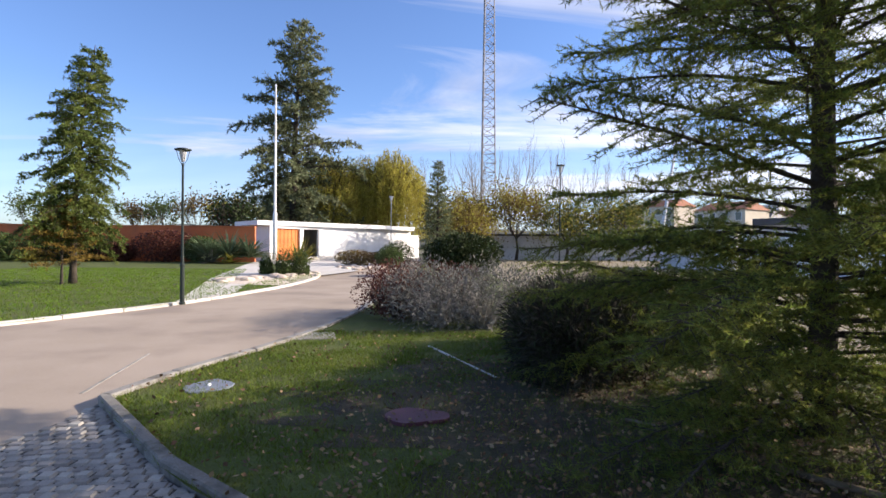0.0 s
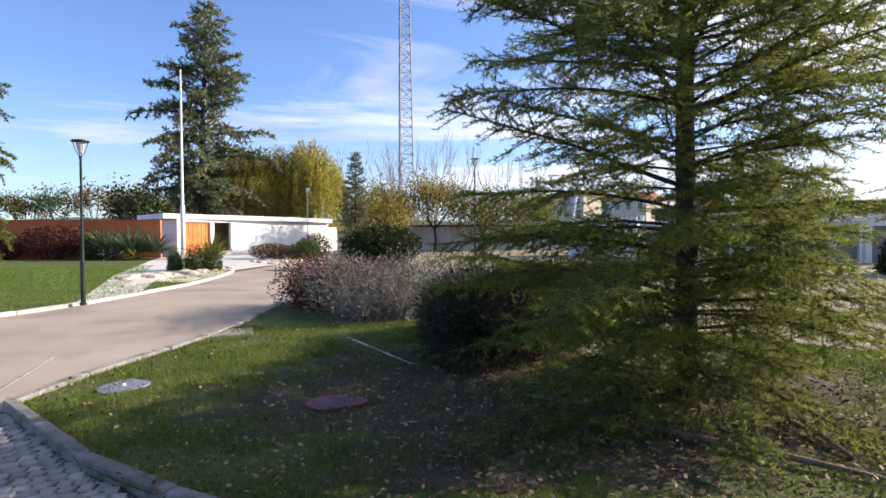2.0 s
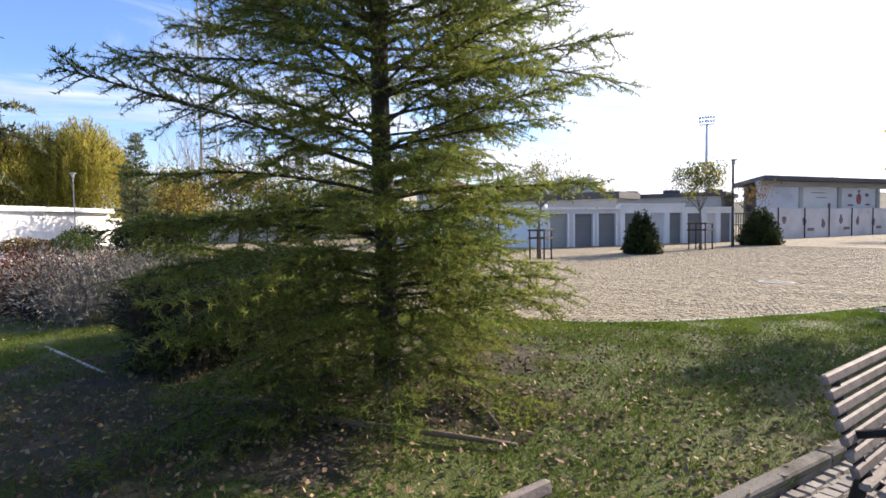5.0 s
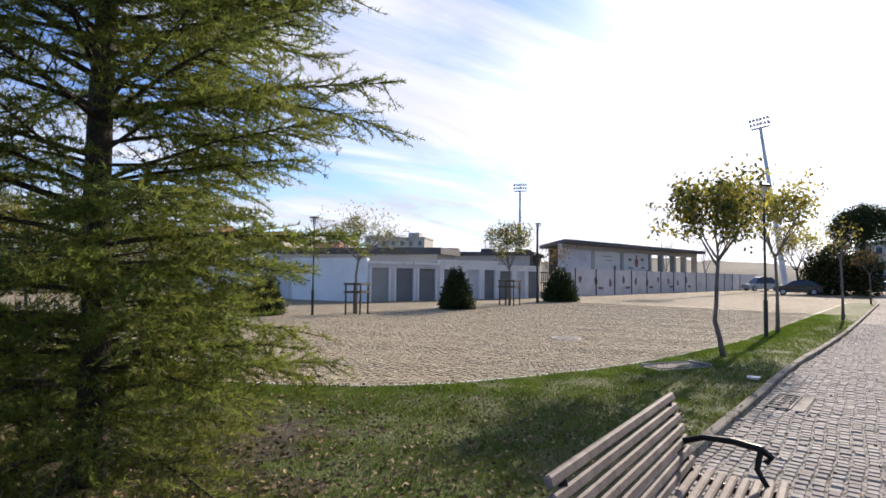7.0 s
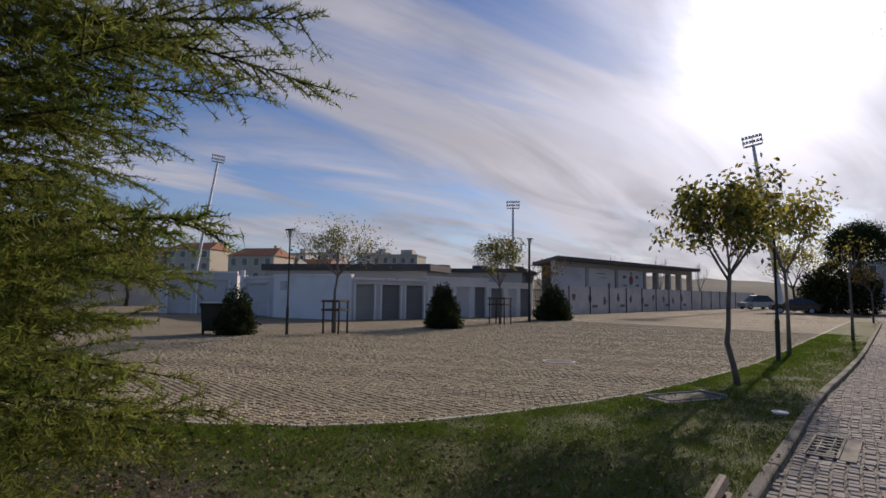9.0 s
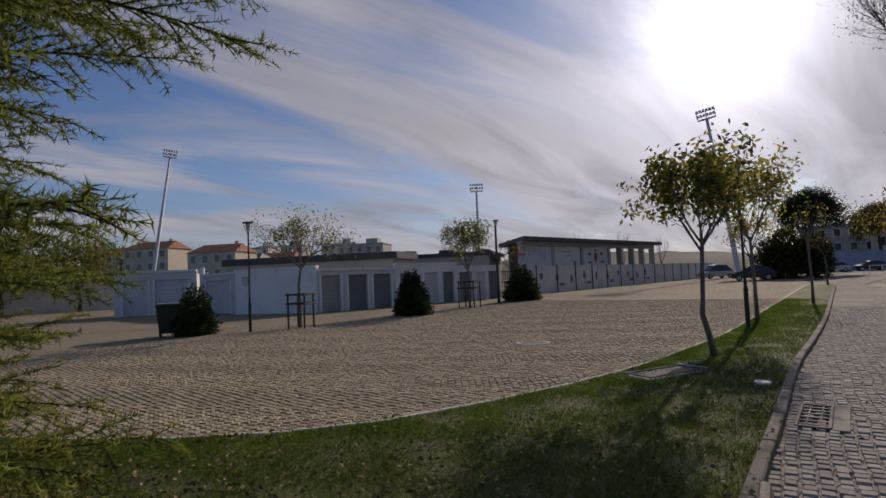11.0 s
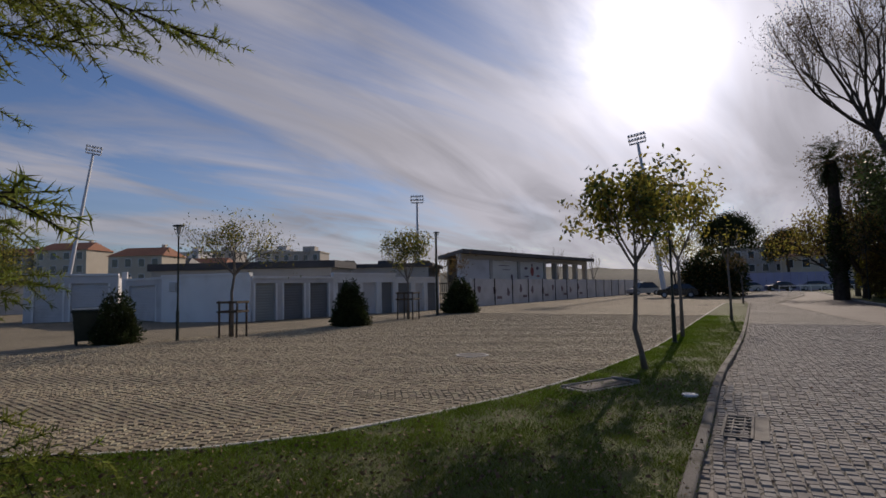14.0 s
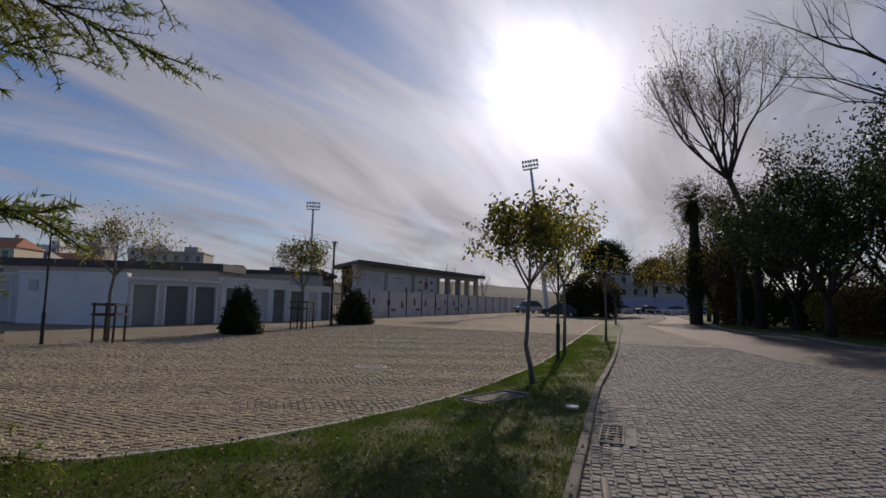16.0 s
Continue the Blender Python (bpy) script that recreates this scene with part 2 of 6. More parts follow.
DULLIRON = mat("worn_cast_iron", (0.10, 0.095, 0.085), (0.17, 0.16, 0.145), 6, 0.8, 0.3, 80, spec=0.2)
PALE_STEEL = mat("pale_painted_steel", (0.55, 0.56, 0.57), (0.66, 0.67, 0.68), 3, 0.7, 0.1, 60)
STEEL = mat("galvanised_steel", (0.42, 0.43, 0.44), (0.56, 0.57, 0.58), 3, 0.5, 0.1, 60, metal=0.4)
MASTRED = mat("faded_grey_mast_paint", (0.26, 0.25, 0.25), (0.36, 0.34, 0.34), 3, 0.6, 0.1, 60, metal=0.1)
BENCHWOOD = mat("weathered_wood", (0.10, 0.079, 0.066), (0.22, 0.183, 0.157), 4, 0.75, 0.6, 90, vary=0.18, stain=((0.07, 0.055, 0.045), 7, 0.7), bump_dist=0.004)
STAKE = mat("stake_wood", (0.045, 0.035, 0.025), (0.10, 0.075, 0.05), 5, 0.85, 0.4, 60)
LOG = mat("dead_wood", (0.10, 0.075, 0.045), (0.20, 0.15, 0.10), 5, 0.9, 0.8, 50)
BARK = mat("dark_bark", (0.035, 0.028, 0.022), (0.085, 0.068, 0.052), 5, 0.95, 1.0, 40, bump_dist=0.03)
BARK_G = mat("grey_bark", (0.11, 0.095, 0.08), (0.21, 0.185, 0.16), 4, 0.95, 0.8, 40, bump_dist=0.02)
TWIG = mat("pale_twig", (0.20, 0.175, 0.15), (0.32, 0.29, 0.25), 3, 0.9, 0.3, 40)
NEEDLE = mat("cedar_needles", (0.098, 0.140, 0.030), (0.236, 0.253, 0.057), 1.6, 0.55, 0, 12, vary=0.4, leaf=0.57, island=True)
NEEDLE_B = mat("blue_green_needles", (0.095, 0.12, 0.065), (0.20, 0.21, 0.105), 0.8, 0.6, 0, 6, vary=0.35, leaf=0.25, island=True)
NEEDLE_Y = mat("yellow_green_needles", (0.08, 0.115, 0.03), (0.16, 0.19, 0.045), 0.9, 0.6, 0, 8, vary=0.35, leaf=0.3, island=True)
NEEDLE_O = mat("russet_needles", (0.17, 0.10, 0.025), (0.24, 0.17, 0.04), 1.2, 0.6, 0, 9, vary=0.3, leaf=0.3, island=True)
DARKLEAF = mat("dark_green_leaves", (0.022, 0.034, 0.012), (0.052, 0.068, 0.024), 2, 0.5, 0, 15, vary=0.4, leaf=0.2, island=True)
GREENLEAF = mat("mid_green_leaves", (0.05, 0.08, 0.025), (0.10, 0.13, 0.045), 2, 0.5, 0, 15, vary=0.4, leaf=0.25, island=True)
YELLEAF = mat("yellow_leaves", (0.29, 0.26, 0.045), (0.44, 0.38, 0.09), 1, 0.6, 0, 12, vary=0.35, leaf=0.5, island=True)
OLIVELEAF = mat("olive_yellow_leaves", (0.19, 0.18, 0.04), (0.34, 0.29, 0.06), 2, 0.55, 0, 15, vary=0.4, leaf=0.6, island=True)
BROWNLEAF = mat("brown_autumn_leaves", (0.12, 0.075, 0.03), (0.20, 0.14, 0.05), 2, 0.7, 0, 15, vary=0.4, leaf=0.3, island=True)
YUCCALEAF = mat("grey_green_yucca_leaves", (0.10, 0.14, 0.075), (0.20, 0.25, 0.13), 2, 0.5, 0, 15, vary=0.35, leaf=0.2, island=True)
REDLEAF = mat("dark_red_leaves", (0.075, 0.026, 0.02), (0.14, 0.052, 0.04), 2, 0.6, 0, 15, vary=0.4, leaf=0.25, island=True)
DARKTWIG = mat("dark_dry_twigs", (0.020, 0.018, 0.012), (0.050, 0.044, 0.030), 3, 0.85, 0, 20, vary=0.4, island=True)
SILVERLEAF = mat("silver_grey_leaves", (0.085, 0.083, 0.072), (0.25, 0.24, 0.215), 3, 0.8, 0, 20, vary=0.3, leaf=0.2, island=True)
LITTER = mat("dry_fallen_leaves", (0.12, 0.07, 0.035), (0.27, 0.175, 0.105), 3, 0.8, 0, 20, vary=0.45, island=True)
ROCK = mat("pink_beige_rock", (0.44, 0.35, 0.28), (0.62, 0.53, 0.44), 3, 0.9, 0.7, 30, vary=0.15)
PURPLE = mat("wine_red_cover", (0.09, 0.028, 0.040), (0.14, 0.046, 0.060), 4, 0.6, 0.2, 60)
BLUEGREY = mat("blue_grey_plastic", (0.13, 0.155, 0.20), (0.20, 0.23, 0.28), 4, 0.85, 0.2, 60)
WHITECAP = mat("white_plastic", (0.75, 0.75, 0.73), (0.82, 0.82, 0.8), 8, 0.5, 0.05, 60)
BINMAT = mat("dark_green_plastic", (0.012, 0.022, 0.016), (0.022, 0.034, 0.026), 5, 0.4, 0.1, 60)
CARPAINT = mat("black_car_paint", (0.012, 0.012, 0.014), (0.02, 0.02, 0.022), 2, 0.25, 0, 40, coat=0.6)
CARPAINT_S = mat("silver_car_paint", (0.36, 0.37, 0.39), (0.42, 0.43, 0.45), 2, 0.3, 0, 40, metal=0.5, coat=0.6)
RUBBER = mat("tyre_rubber", (0.015, 0.015, 0.015), (0.03, 0.03, 0.03), 6, 0.85, 0.1, 50)
GLASS = glass_material("dark_glass")
LAMPGLASS = glass_material("frosted_lamp_glass", (0.55, 0.57, 0.58))
TILE = mat("roof_tiles", (0.26, 0.10, 0.055), (0.36, 0.16, 0.09), 2, 0.85, 0.4, 20)
CREAM = mat("cream_render", (0.52, 0.46, 0.36), (0.62, 0.56, 0.46), 0.4, 0.9, 0.1, 20)
BEIGE = mat("beige_grey_render", (0.40, 0.37, 0.33), (0.50, 0.47, 0.42), 0.4, 0.9, 0.1, 20)
DARKROOF = mat("dark_sheet_roof", (0.045, 0.045, 0.05), (0.08, 0.08, 0.085), 1, 0.6, 0.1, 30)
LILAC = mat("lilac_hoarding", (0.36, 0.35, 0.50), (0.46, 0.45, 0.60), 0.4, 0.8, 0.1, 20)
POSTER = mat("pale_poster", (0.66, 0.64, 0.58), (0.76, 0.74, 0.68), 1, 0.8, 0, 20)
INK = mat("faded_ink", (0.14, 0.11, 0.13), (0.25, 0.17, 0.17), 2, 0.8, 0, 20)
REDINK = mat("faded_red_ink", (0.36, 0.08, 0.07), (0.46, 0.15, 0.12), 2, 0.8, 0, 20)
FARHILL = mat("far_woods", (0.05, 0.062, 0.05), (0.10, 0.10, 0.075), 0.04, 0.95, 0.4, 0.5)

# ---- mesh tools ----


class Geo:
    """Collects vertices and faces of one part."""

    def __init__(self):
        self.v, self.f = [], []

    def add(self, verts, faces):
        o = len(self.v)
        self.v.extend([tuple(p) for p in verts])
        self.f.extend([tuple(i + o for i in f) for f in faces])
        return self

    def box(self, c, size, m=None, bevel=0.0):
        """A box with chamfered edges on its four uprights and its top."""
        x, y, z = (s / 2 for s in size)
        b = min(bevel, x * 0.9, y * 0.9, z * 0.9)
        m = m or Matrix()
        if b <= 0:
            vs = [(sx * x, sy * y, sz * z) for sz in (-1, 1) for sx, sy in ((-1, -1), (1, -1), (1, 1), (-1, 1))]
            fs = [(3, 2, 1, 0), (4, 5, 6, 7)] + [(i, (i + 1) % 4, 4 + (i + 1) % 4, 4 + i) for i in range(4)]
        else:
            ring = [(-x + b, -y), (x - b, -y), (x, -y + b), (x, y - b), (x - b, y), (-x + b, y), (-x, y - b), (-x, -y + b)]
            k = lambda p, d: (p[0] - math.copysign(min(d, abs(p[0])), p[0]), p[1] - math.copysign(min(d, abs(p[1])), p[1]))
            lv = [([k(p, b) for p in ring], -z), (ring, -z + b), (ring, z - b), ([k(p, b) for p in ring], z)]
            vs = [(px, py, h) for r, h in lv for px, py in r]
            fs = [tuple(range(7, -1, -1)), tuple(range(24, 32))]
            fs += [(8 * l + i, 8 * l + (i + 1) % 8, 8 * l + 8 + (i + 1) % 8, 8 * l + 8 + i) for l in range(3) for i in range(8)]
        c = Vector(c)
        return self.add([c + m @ Vector(p) for p in vs], fs)

    def tube(self, pts, radii, n=8, cap=True):
        """A tapered tube along points."""
        pts = [Vector(p) for p in pts]
        if isinstance(radii, (int, float)):
            radii = [radii] * len(pts)
        vs, fs = [], []
        for i, p in enumerate(pts):
            d = (pts[min(i + 1, len(pts) - 1)] - pts[max(i - 1, 0)]).normalized()
            a = d.cross(Vector((0.13, 0.29, 0.95)) if abs(d.z) < 0.9 else Vector((1, 0, 0))).normalized()
            b = d.cross(a)
            vs += [p + (a * math.cos(2 * math.pi * k / n) + b * math.sin(2 * math.pi * k / n)) * radii[i] for k in range(n)]
        for i in range(len(pts) - 1):
            fs += [(i * n + k, i * n + (k + 1) % n, (i + 1) * n + (k + 1) % n, (i + 1) * n + k) for k in range(n)]
        if cap:
            fs += [tuple(range(n - 1, -1, -1)), tuple((len(pts) - 1) * n + k for k in range(n))]
        return self.add(vs, fs)

    def lathe(self, prof, n=24, c=(0, 0, 0)):
        """A turned solid about the upright axis from (radius, height) pairs."""
        vs = [(c[0] + r * math.cos(2 * math.pi * k / n), c[1] + r * math.sin(2 * math.pi * k / n), c[2] + z) for r, z in prof for k in range(n)]
        fs = [(i * n + k, i * n + (k + 1) % n, (i + 1) * n + (k + 1) % n, (i + 1) * n + k) for i in range(len(prof) - 1) for k in range(n)]
        fs += [tuple(range(n - 1, -1, -1)), tuple((len(prof) - 1) * n + k for k in range(n))]
        return self.add(vs, fs)

    def prism(self, poly, z0, z1):
        n = len(poly)
        vs = [(x, y, z0) for x, y in poly] + [(x, y, z1) for x, y in poly]
        return self.add(vs, [tuple(range(n - 1, -1, -1)), tuple(range(n, 2 * n))] + [(i, (i + 1) % n, n + (i + 1) % n, n + i) for i in range(n)])


def mesh_of(name, g, material, smooth=False):
    me = bpy.data.meshes.new(name)
    v, f = (g.v, g.f) if isinstance(g, Geo) else g
    me.from_pydata(v if isinstance(v, list) else v.tolist(), [], f if isinstance(f, list) else f.tolist())
    me.materials.append(material)
    if smooth:
        me.polygons.foreach_set("use_smooth", [True] * len(me.polygons))
    me.update()
    return me


def part(name, g, material, parent=None, label="", smooth=False, at=None):
    ob = new(name, mesh_of(name, g, material, smooth))
    if parent:
        ob.parent = parent
    if at:
        ob.matrix_basis = at
    if label:
        tagged(ob, label)
    return ob


def thing(name, label, category, m=None, group="", kind=""):
    ob = new(name)
    ob.empty_display_size = 0.2
    if m is not None:
        ob.matrix_basis = m
    return tagged(ob, label, category, group, kind)


def solo(name, g, material, label, category="", kind="", smooth=False, group=""):
    return tagged(part(name, g, material, None, "", smooth), label, category, group, kind)


def spline(pts, step=0.4):
    """A smooth line through plan points."""
    out, n = [], len(pts)
    for i in range(n - 1):
        p0, p1, p2, p3 = (Vector(pts[max(0, min(n - 1, k))]) for k in (i - 1, i, i + 1, i + 2))
        m = max(1, int((p2 - p1).length / step))
        for k in range(m):
            t = k / m
            out.append(0.5 * ((2 * p1) + (p2 - p0) * t + (2 * p0 - 5 * p1 + 4 * p2 - p3) * t * t + (3 * p1 - p0 - 3 * p2 + p3) * t ** 3))
    out.append(Vector(pts[-1]))
    return [(p.x, p.y) for p in out]


def inside(px, py, poly):
    """Which points lie within a plan outline."""
    r = np.zeros(len(px), bool)
    for (x0, y0), (x1, y1) in zip(poly, poly[1:] + poly[:1]):
        if y0 != y1:
            c = (y0 > py) != (y1 > py)
            r ^= c & (px < (x1 - x0) * (py - y0) / (y1 - y0) + x0)
    return r


def unit(a):
    return a / np.maximum(np.linalg.norm(a, axis=1, keepdims=True), 1e-9)


def leaf_quads(P, D, L, W, rng):
    """Diamond leaves at P pointing along D."""
    n = len(P)
    D = unit(D)
    S = unit(np.cross(D, rng.normal(size=(n, 3))))
    L, W = np.broadcast_to(L, n)[:, None], np.broadcast_to(W, n)[:, None]
    V = np.stack([P, P + D * L * 0.45 + S * W / 2, P + D * L, P + D * L * 0.45 - S * W / 2], 1).reshape(-1, 3)
    return V, np.arange(4 * n).reshape(n, 4)


def needle_tris(P, D, L, W, rng):
    n = len(P)
    D = unit(D)
    S = unit(np.cross(D, rng.normal(size=(n, 3)))) * W / 2
    V = np.stack([P + S, P - S, P + D * np.broadcast_to(L, n)[:, None]], 1).reshape(-1, 3)
    return V, np.arange(3 * n).reshape(n, 3)

# ---- ground, paths, lawns ----
KERB_PATH = spline([(-3.15, 5.0), (-2.13, 3.87), (-1.45, 3.18), (0.2, 2.05), (1.5, 1.42), (2.75, 1.25), (4.65, 1.38), (7.6, 1.70), (9.5, 1.90), (13, 2.28), (17, 2.55), (24, 3.15), (46, 5.3)])
KERB_ROAD = spline([(-3.15, 5.0), (-2.98, 5.98), (-2.71, 6.86), (-2.28, 8.39), (-1.9, 11.27), (-1.7, 16), (-1.6, 25), (-1.7, 45)])
PLAZA_EDGE = spline([(2.4, 45), (2.6, 22), (3.3, 13), (4.1, 9.4), (5.1, 7.2), (5.98, 6.12), (6.72, 5.43), (7.8, 4.9), (9.5, 4.47), (11, 4.22), (13, 4.12), (17.2, 4.22), (24.5, 4.9), (45, 6.8), (47, 6.6)])
FAR_KERB = spline([(-13.5, -1), (-9.6, 6.2), (-7.7, 9.5), (-7.1, 10.9), (-6.3, 13.0), (-5.7, 16.1), (-5.3, 19.5), (-5.5, 24.5), (-6.6, 28.0)])


def sheet(name, poly, z, material, label, parent=None):
    return solo(name, ([(x, y, z) for x, y in poly], [tuple(range(len(poly)))]), material, label, kind="structure")


def grid_sheet(name, x0, x1, y0, y1, z, material, label):
    return solo(name, ([(x0, y0, z), (x1, y0, z), (x1, y1, z), (x0, y1, z)], [(0, 1, 2, 3)]), material, label, kind="structure")


grid_sheet("ground", -2500, 2500, -2500, 2500, -0.06, EARTH, "dry earth and rough grass reaching the horizon")
LAWN = KERB_ROAD[::-1] + KERB_PATH[1:] + PLAZA_EDGE[::-1][1:]
sheet("lawn_island", LAWN, 0.05, GRASS, "worn green lawn strewn with dry leaves")
# bare soil under the cedar; the dark sheet also paints the crown's shade
sheet("bare_earth", [(2.0 + 3.0 * (1 + 0.4 * noise.noise(Vector((math.cos(a) * 2.2, math.sin(a) * 2.2, 4))) + 0.25 * noise.noise(Vector((math.cos(a) * 9, math.sin(a) * 9, 4)))) * math.cos(a), 4.8 + 2.2 * (1 + 0.4 * noise.noise(Vector((math.cos(a) * 2.2, math.sin(a) * 2.2, 4))) + 0.25 * noise.noise(Vector((math.cos(a) * 9, math.sin(a) * 9, 4)))) * math.sin(a)) for a in np.linspace(0, 6.26, 220)], 0.054, SHADED_EARTH, "bare brown earth with thin moss, cedar shade painted into its colour")
PLAZA = PLAZA_EDGE[:-1] + [(60, 9), (75, 9.5), (120, 10), (125, 60), (2.4, 60)]
plaza = sheet("plaza_pavement", PLAZA, 0.0, SETTS_FAR, "beige granite setts laid in wavy rows")
PATHPOLY = KERB_PATH + [(60, 7.6), (75, 9.0), (110, 9.0), (110, 4.2), (71.6, 3.0), (46.8, 3.9), (31, 0.6), (22.5, -1.5), (18.65, -3.3), (10, -7), (-1, -12), (-6, -12), (-3.5, 2), (-3.12, 4.6)]
path = sheet("path_pavement", PATHPOLY, 0.0, PATH_FAR, "grey granite sett path")
sheet("road", KERB_ROAD[::-1] + [(-3.12, 4.6), (-3.5, 2), (-6, -12), (-25, -12)] + FAR_KERB + [(-5, 30), (-4.2, 60), (-1.7, 60)], -0.004, ASPHALT, "pale brown worn asphalt road with tree shadows")
sheet("side_road", [(91, 4.4), (71.6, 2.9), (46.8, 3.8), (31, 0.55), (22.5, -1.55), (18.65, -3.35), (10, -7.05), (5, -10), (10, -14), (20, -9.5), (29, -6.1), (39, -4.4), (44, -1.5), (91, 2.2)], -0.004, TARMAC, "dark asphalt strip beside the path")
sheet("verge", [(91, 2.15), (44, -1.55), (39, -4.45), (29, -6.15), (20, -9.55), (20, -60), (120, -60), (120, 2)], 0.06, GRASS, "sunlit grass verge under the trees")
sheet("north_lawn", FAR_KERB[::-1] + [(-60, -1), (-60, 41.5), (-13.4, 41.5), (-11.4, 37), (-6.6, 28.0)], 0.05, GRASS, "mown lawn in full sun")
sheet("footpath", [(-6.4, 13.1), (-5.85, 15.3), (-8.6, 25.6), (-11.7, 37.2), (-12.2, 42), (-14.4, 42), (-13.7, 38.5), (-9.5, 22.5)], 0.056, PALE_PAVE, "pale paved footpath across the lawn")
sheet("apron", [(-5.5, 24.6), (-4.6, 29), (-4.6, 33), (-4.4, 58.5), (-7.4, 53.2), (-14.1, 45.0), (-10.5, 36), (-7.2, 28.4)], 0.062, PALE_PAVE, "pale concrete apron in front of the house")
sheet("rock_bed", [(-8.6, 19.6), (-5.6, 18.6), (-5.45, 24.4), (-7.1, 28.2), (-8.6, 25.4)], 0.058, ROCK, "bed of pinkish beige gravel and stones")


def kerb_run(name, line, width, height, material, label, stone=1.0, side=1):
    """Kerb stones laid end to end along a line."""
    root = thing(name, label, "", kind="structure")
    pts = [Vector((x, y, 0)) for x, y in line]
    acc, start = 0.0, 0
    rng = random.Random(5)
    for i in range(1, len(pts)):
        acc += (pts[i] - pts[i - 1]).length
        if acc >= stone or i == len(pts) - 1:
            a, b = pts[start], pts[i]
            d = (b - a).normalized()
            nrm = Vector((-d.y, d.x, 0)) * side
            L = (b - a).length - 0.012
            if L > 0.05:
                c = (a + b) / 2 + nrm * width / 2
                rot = Matrix.Rotation(math.atan2(d.y, d.x) + rng.uniform(-0.006, 0.006), 3, "Z")
                g = Geo().box((0, 0, 0), (L, width, height + 0.1), rot, 0.012)
                part("kerb_stone", g, material, root, at=Matrix.Translation((c.x, c.y, (height - 0.1) / 2 + rng.uniform(-0.006, 0.004))))
            acc, start = 0.0, i
    return root


kerb_run("kerb_path", KERB_PATH, 0.10, 0.09, KERB_D, "weathered grey stone kerb along the path", 0.95, 1)
kerb_run("kerb_road", KERB_ROAD, 0.13, 0.09, KERB, "weathered stone kerb along the road", 0.95, -1)
kerb_run("kerb_far", FAR_KERB, 0.15, 0.07, WHITE_KERB, "pale stone kerb across the road", 1.2, 1)
kerb_run("plaza_edging", PLAZA_EDGE, 0.07, 0.055, WHITE_KERB, "thin pale stone edging round the setts", 0.9, 1)
kerb_run("kerb_verge", spline([(20, -9.5), (29, -6.1), (39, -4.4), (44, -1.5), (91, 2.2)], 0.9), 0.15, 0.10, KERB, "stone kerb of the tree verge", 2.0, -1)


def sett_field(poly, x0, x1, y0, y1, size, angle, wave, seed):
    """Plan places, sizes and turns of setts in wavy rows within an outline."""
    rng = np.random.default_rng(seed)
    c, s = math.cos(angle), math.sin(angle)
    R = max(x1 - x0, y1 - y0)
    cx, cy = (x0 + x1) / 2, (y0 + y1) / 2
    k = np.arange(-int(R / size), int(R / size) + 1)
    U, V = np.meshgrid(k.astype(float), k.astype(float))
    U = (U + 0.5 * (np.abs(V) % 2) + rng.uniform(-0.1, 0.1, U.shape)) * size * 1.06
    V = V * size + rng.uniform(-0.06, 0.06, U.shape) * size
    V = V + wave * np.sin(U * 2 * math.pi / 2.3)
    X, Y = (cx + U * c - V * s).ravel(), (cy + U * s + V * c).ravel()
    keep = (X > x0) & (X < x1) & (Y > y0) & (Y < y1)
    X, Y = X[keep], Y[keep]
    tw = angle + np.arctan(wave * 2 * math.pi / 2.3 * np.cos(U.ravel()[keep] * 2 * math.pi / 2.3)) + rng.uniform(-0.06, 0.06, len(X))
    keep = inside(X, Y, poly)
    n = keep.sum()
    return X[keep], Y[keep], tw[keep], rng.uniform(0.84, 0.97, (n, 2)) * size, rng.uniform(-0.006, 0.006, n)


def sett_mesh(X, Y, tw, wh, dz, z):
    n = len(X)
    base = np.array([(-1, -1), (1, -1), (1, 1), (-1, 1)]) / 2
    lo = base[None] * wh[:, None, :]
    hi = base[None] * (wh[:, None, :] - 0.022)
    hi = hi + np.random.default_rng(3).uniform(-0.004, 0.004, hi.shape)
    c, s = np.cos(tw)[:, None], np.sin(tw)[:, None]
    V = np.zeros((n, 8, 3))
    for o, q, h in ((0, lo, -0.012), (4, hi, 0.014)):
        V[:, o:o + 4, 0] = X[:, None] + q[..., 0] * c - q[..., 1] * s
        V[:, o:o + 4, 1] = Y[:, None] + q[..., 0] * s + q[..., 1] * c
        V[:, o:o + 4, 2] = z + h + (dz[:, None] if h > 0 else 0)
    f = np.array([(4, 5, 6, 7), (0, 1, 5, 4), (1, 2, 6, 5), (2, 3, 7, 6), (3, 0, 4, 7)])
    return V.reshape(-1, 3), (f[None] + 8 * np.arange(n)[:, None, None]).reshape(-1, 4)


# ---- trees and plants ----


def branch_line(p, d, length, bend, rng, n=6, wob=0.06):
    pts, d = [Vector(p)], Vector(d).normalized()
    for i in range(n):
        d = (d + Vector((0, 0, bend / n)) + Vector((rng.uniform(-wob, wob), rng.uniform(-wob, wob), rng.uniform(-wob, wob)))).normalized()
        pts.append(pts[-1] + d * (length / n))
    return pts


def along(pts, t):
    k = min(int(t * (len(pts) - 1)), len(pts) - 2)
    f = t * (len(pts) - 1) - k
    return pts[k].lerp(pts[k + 1], f), (pts[k + 1] - pts[k]).normalized()


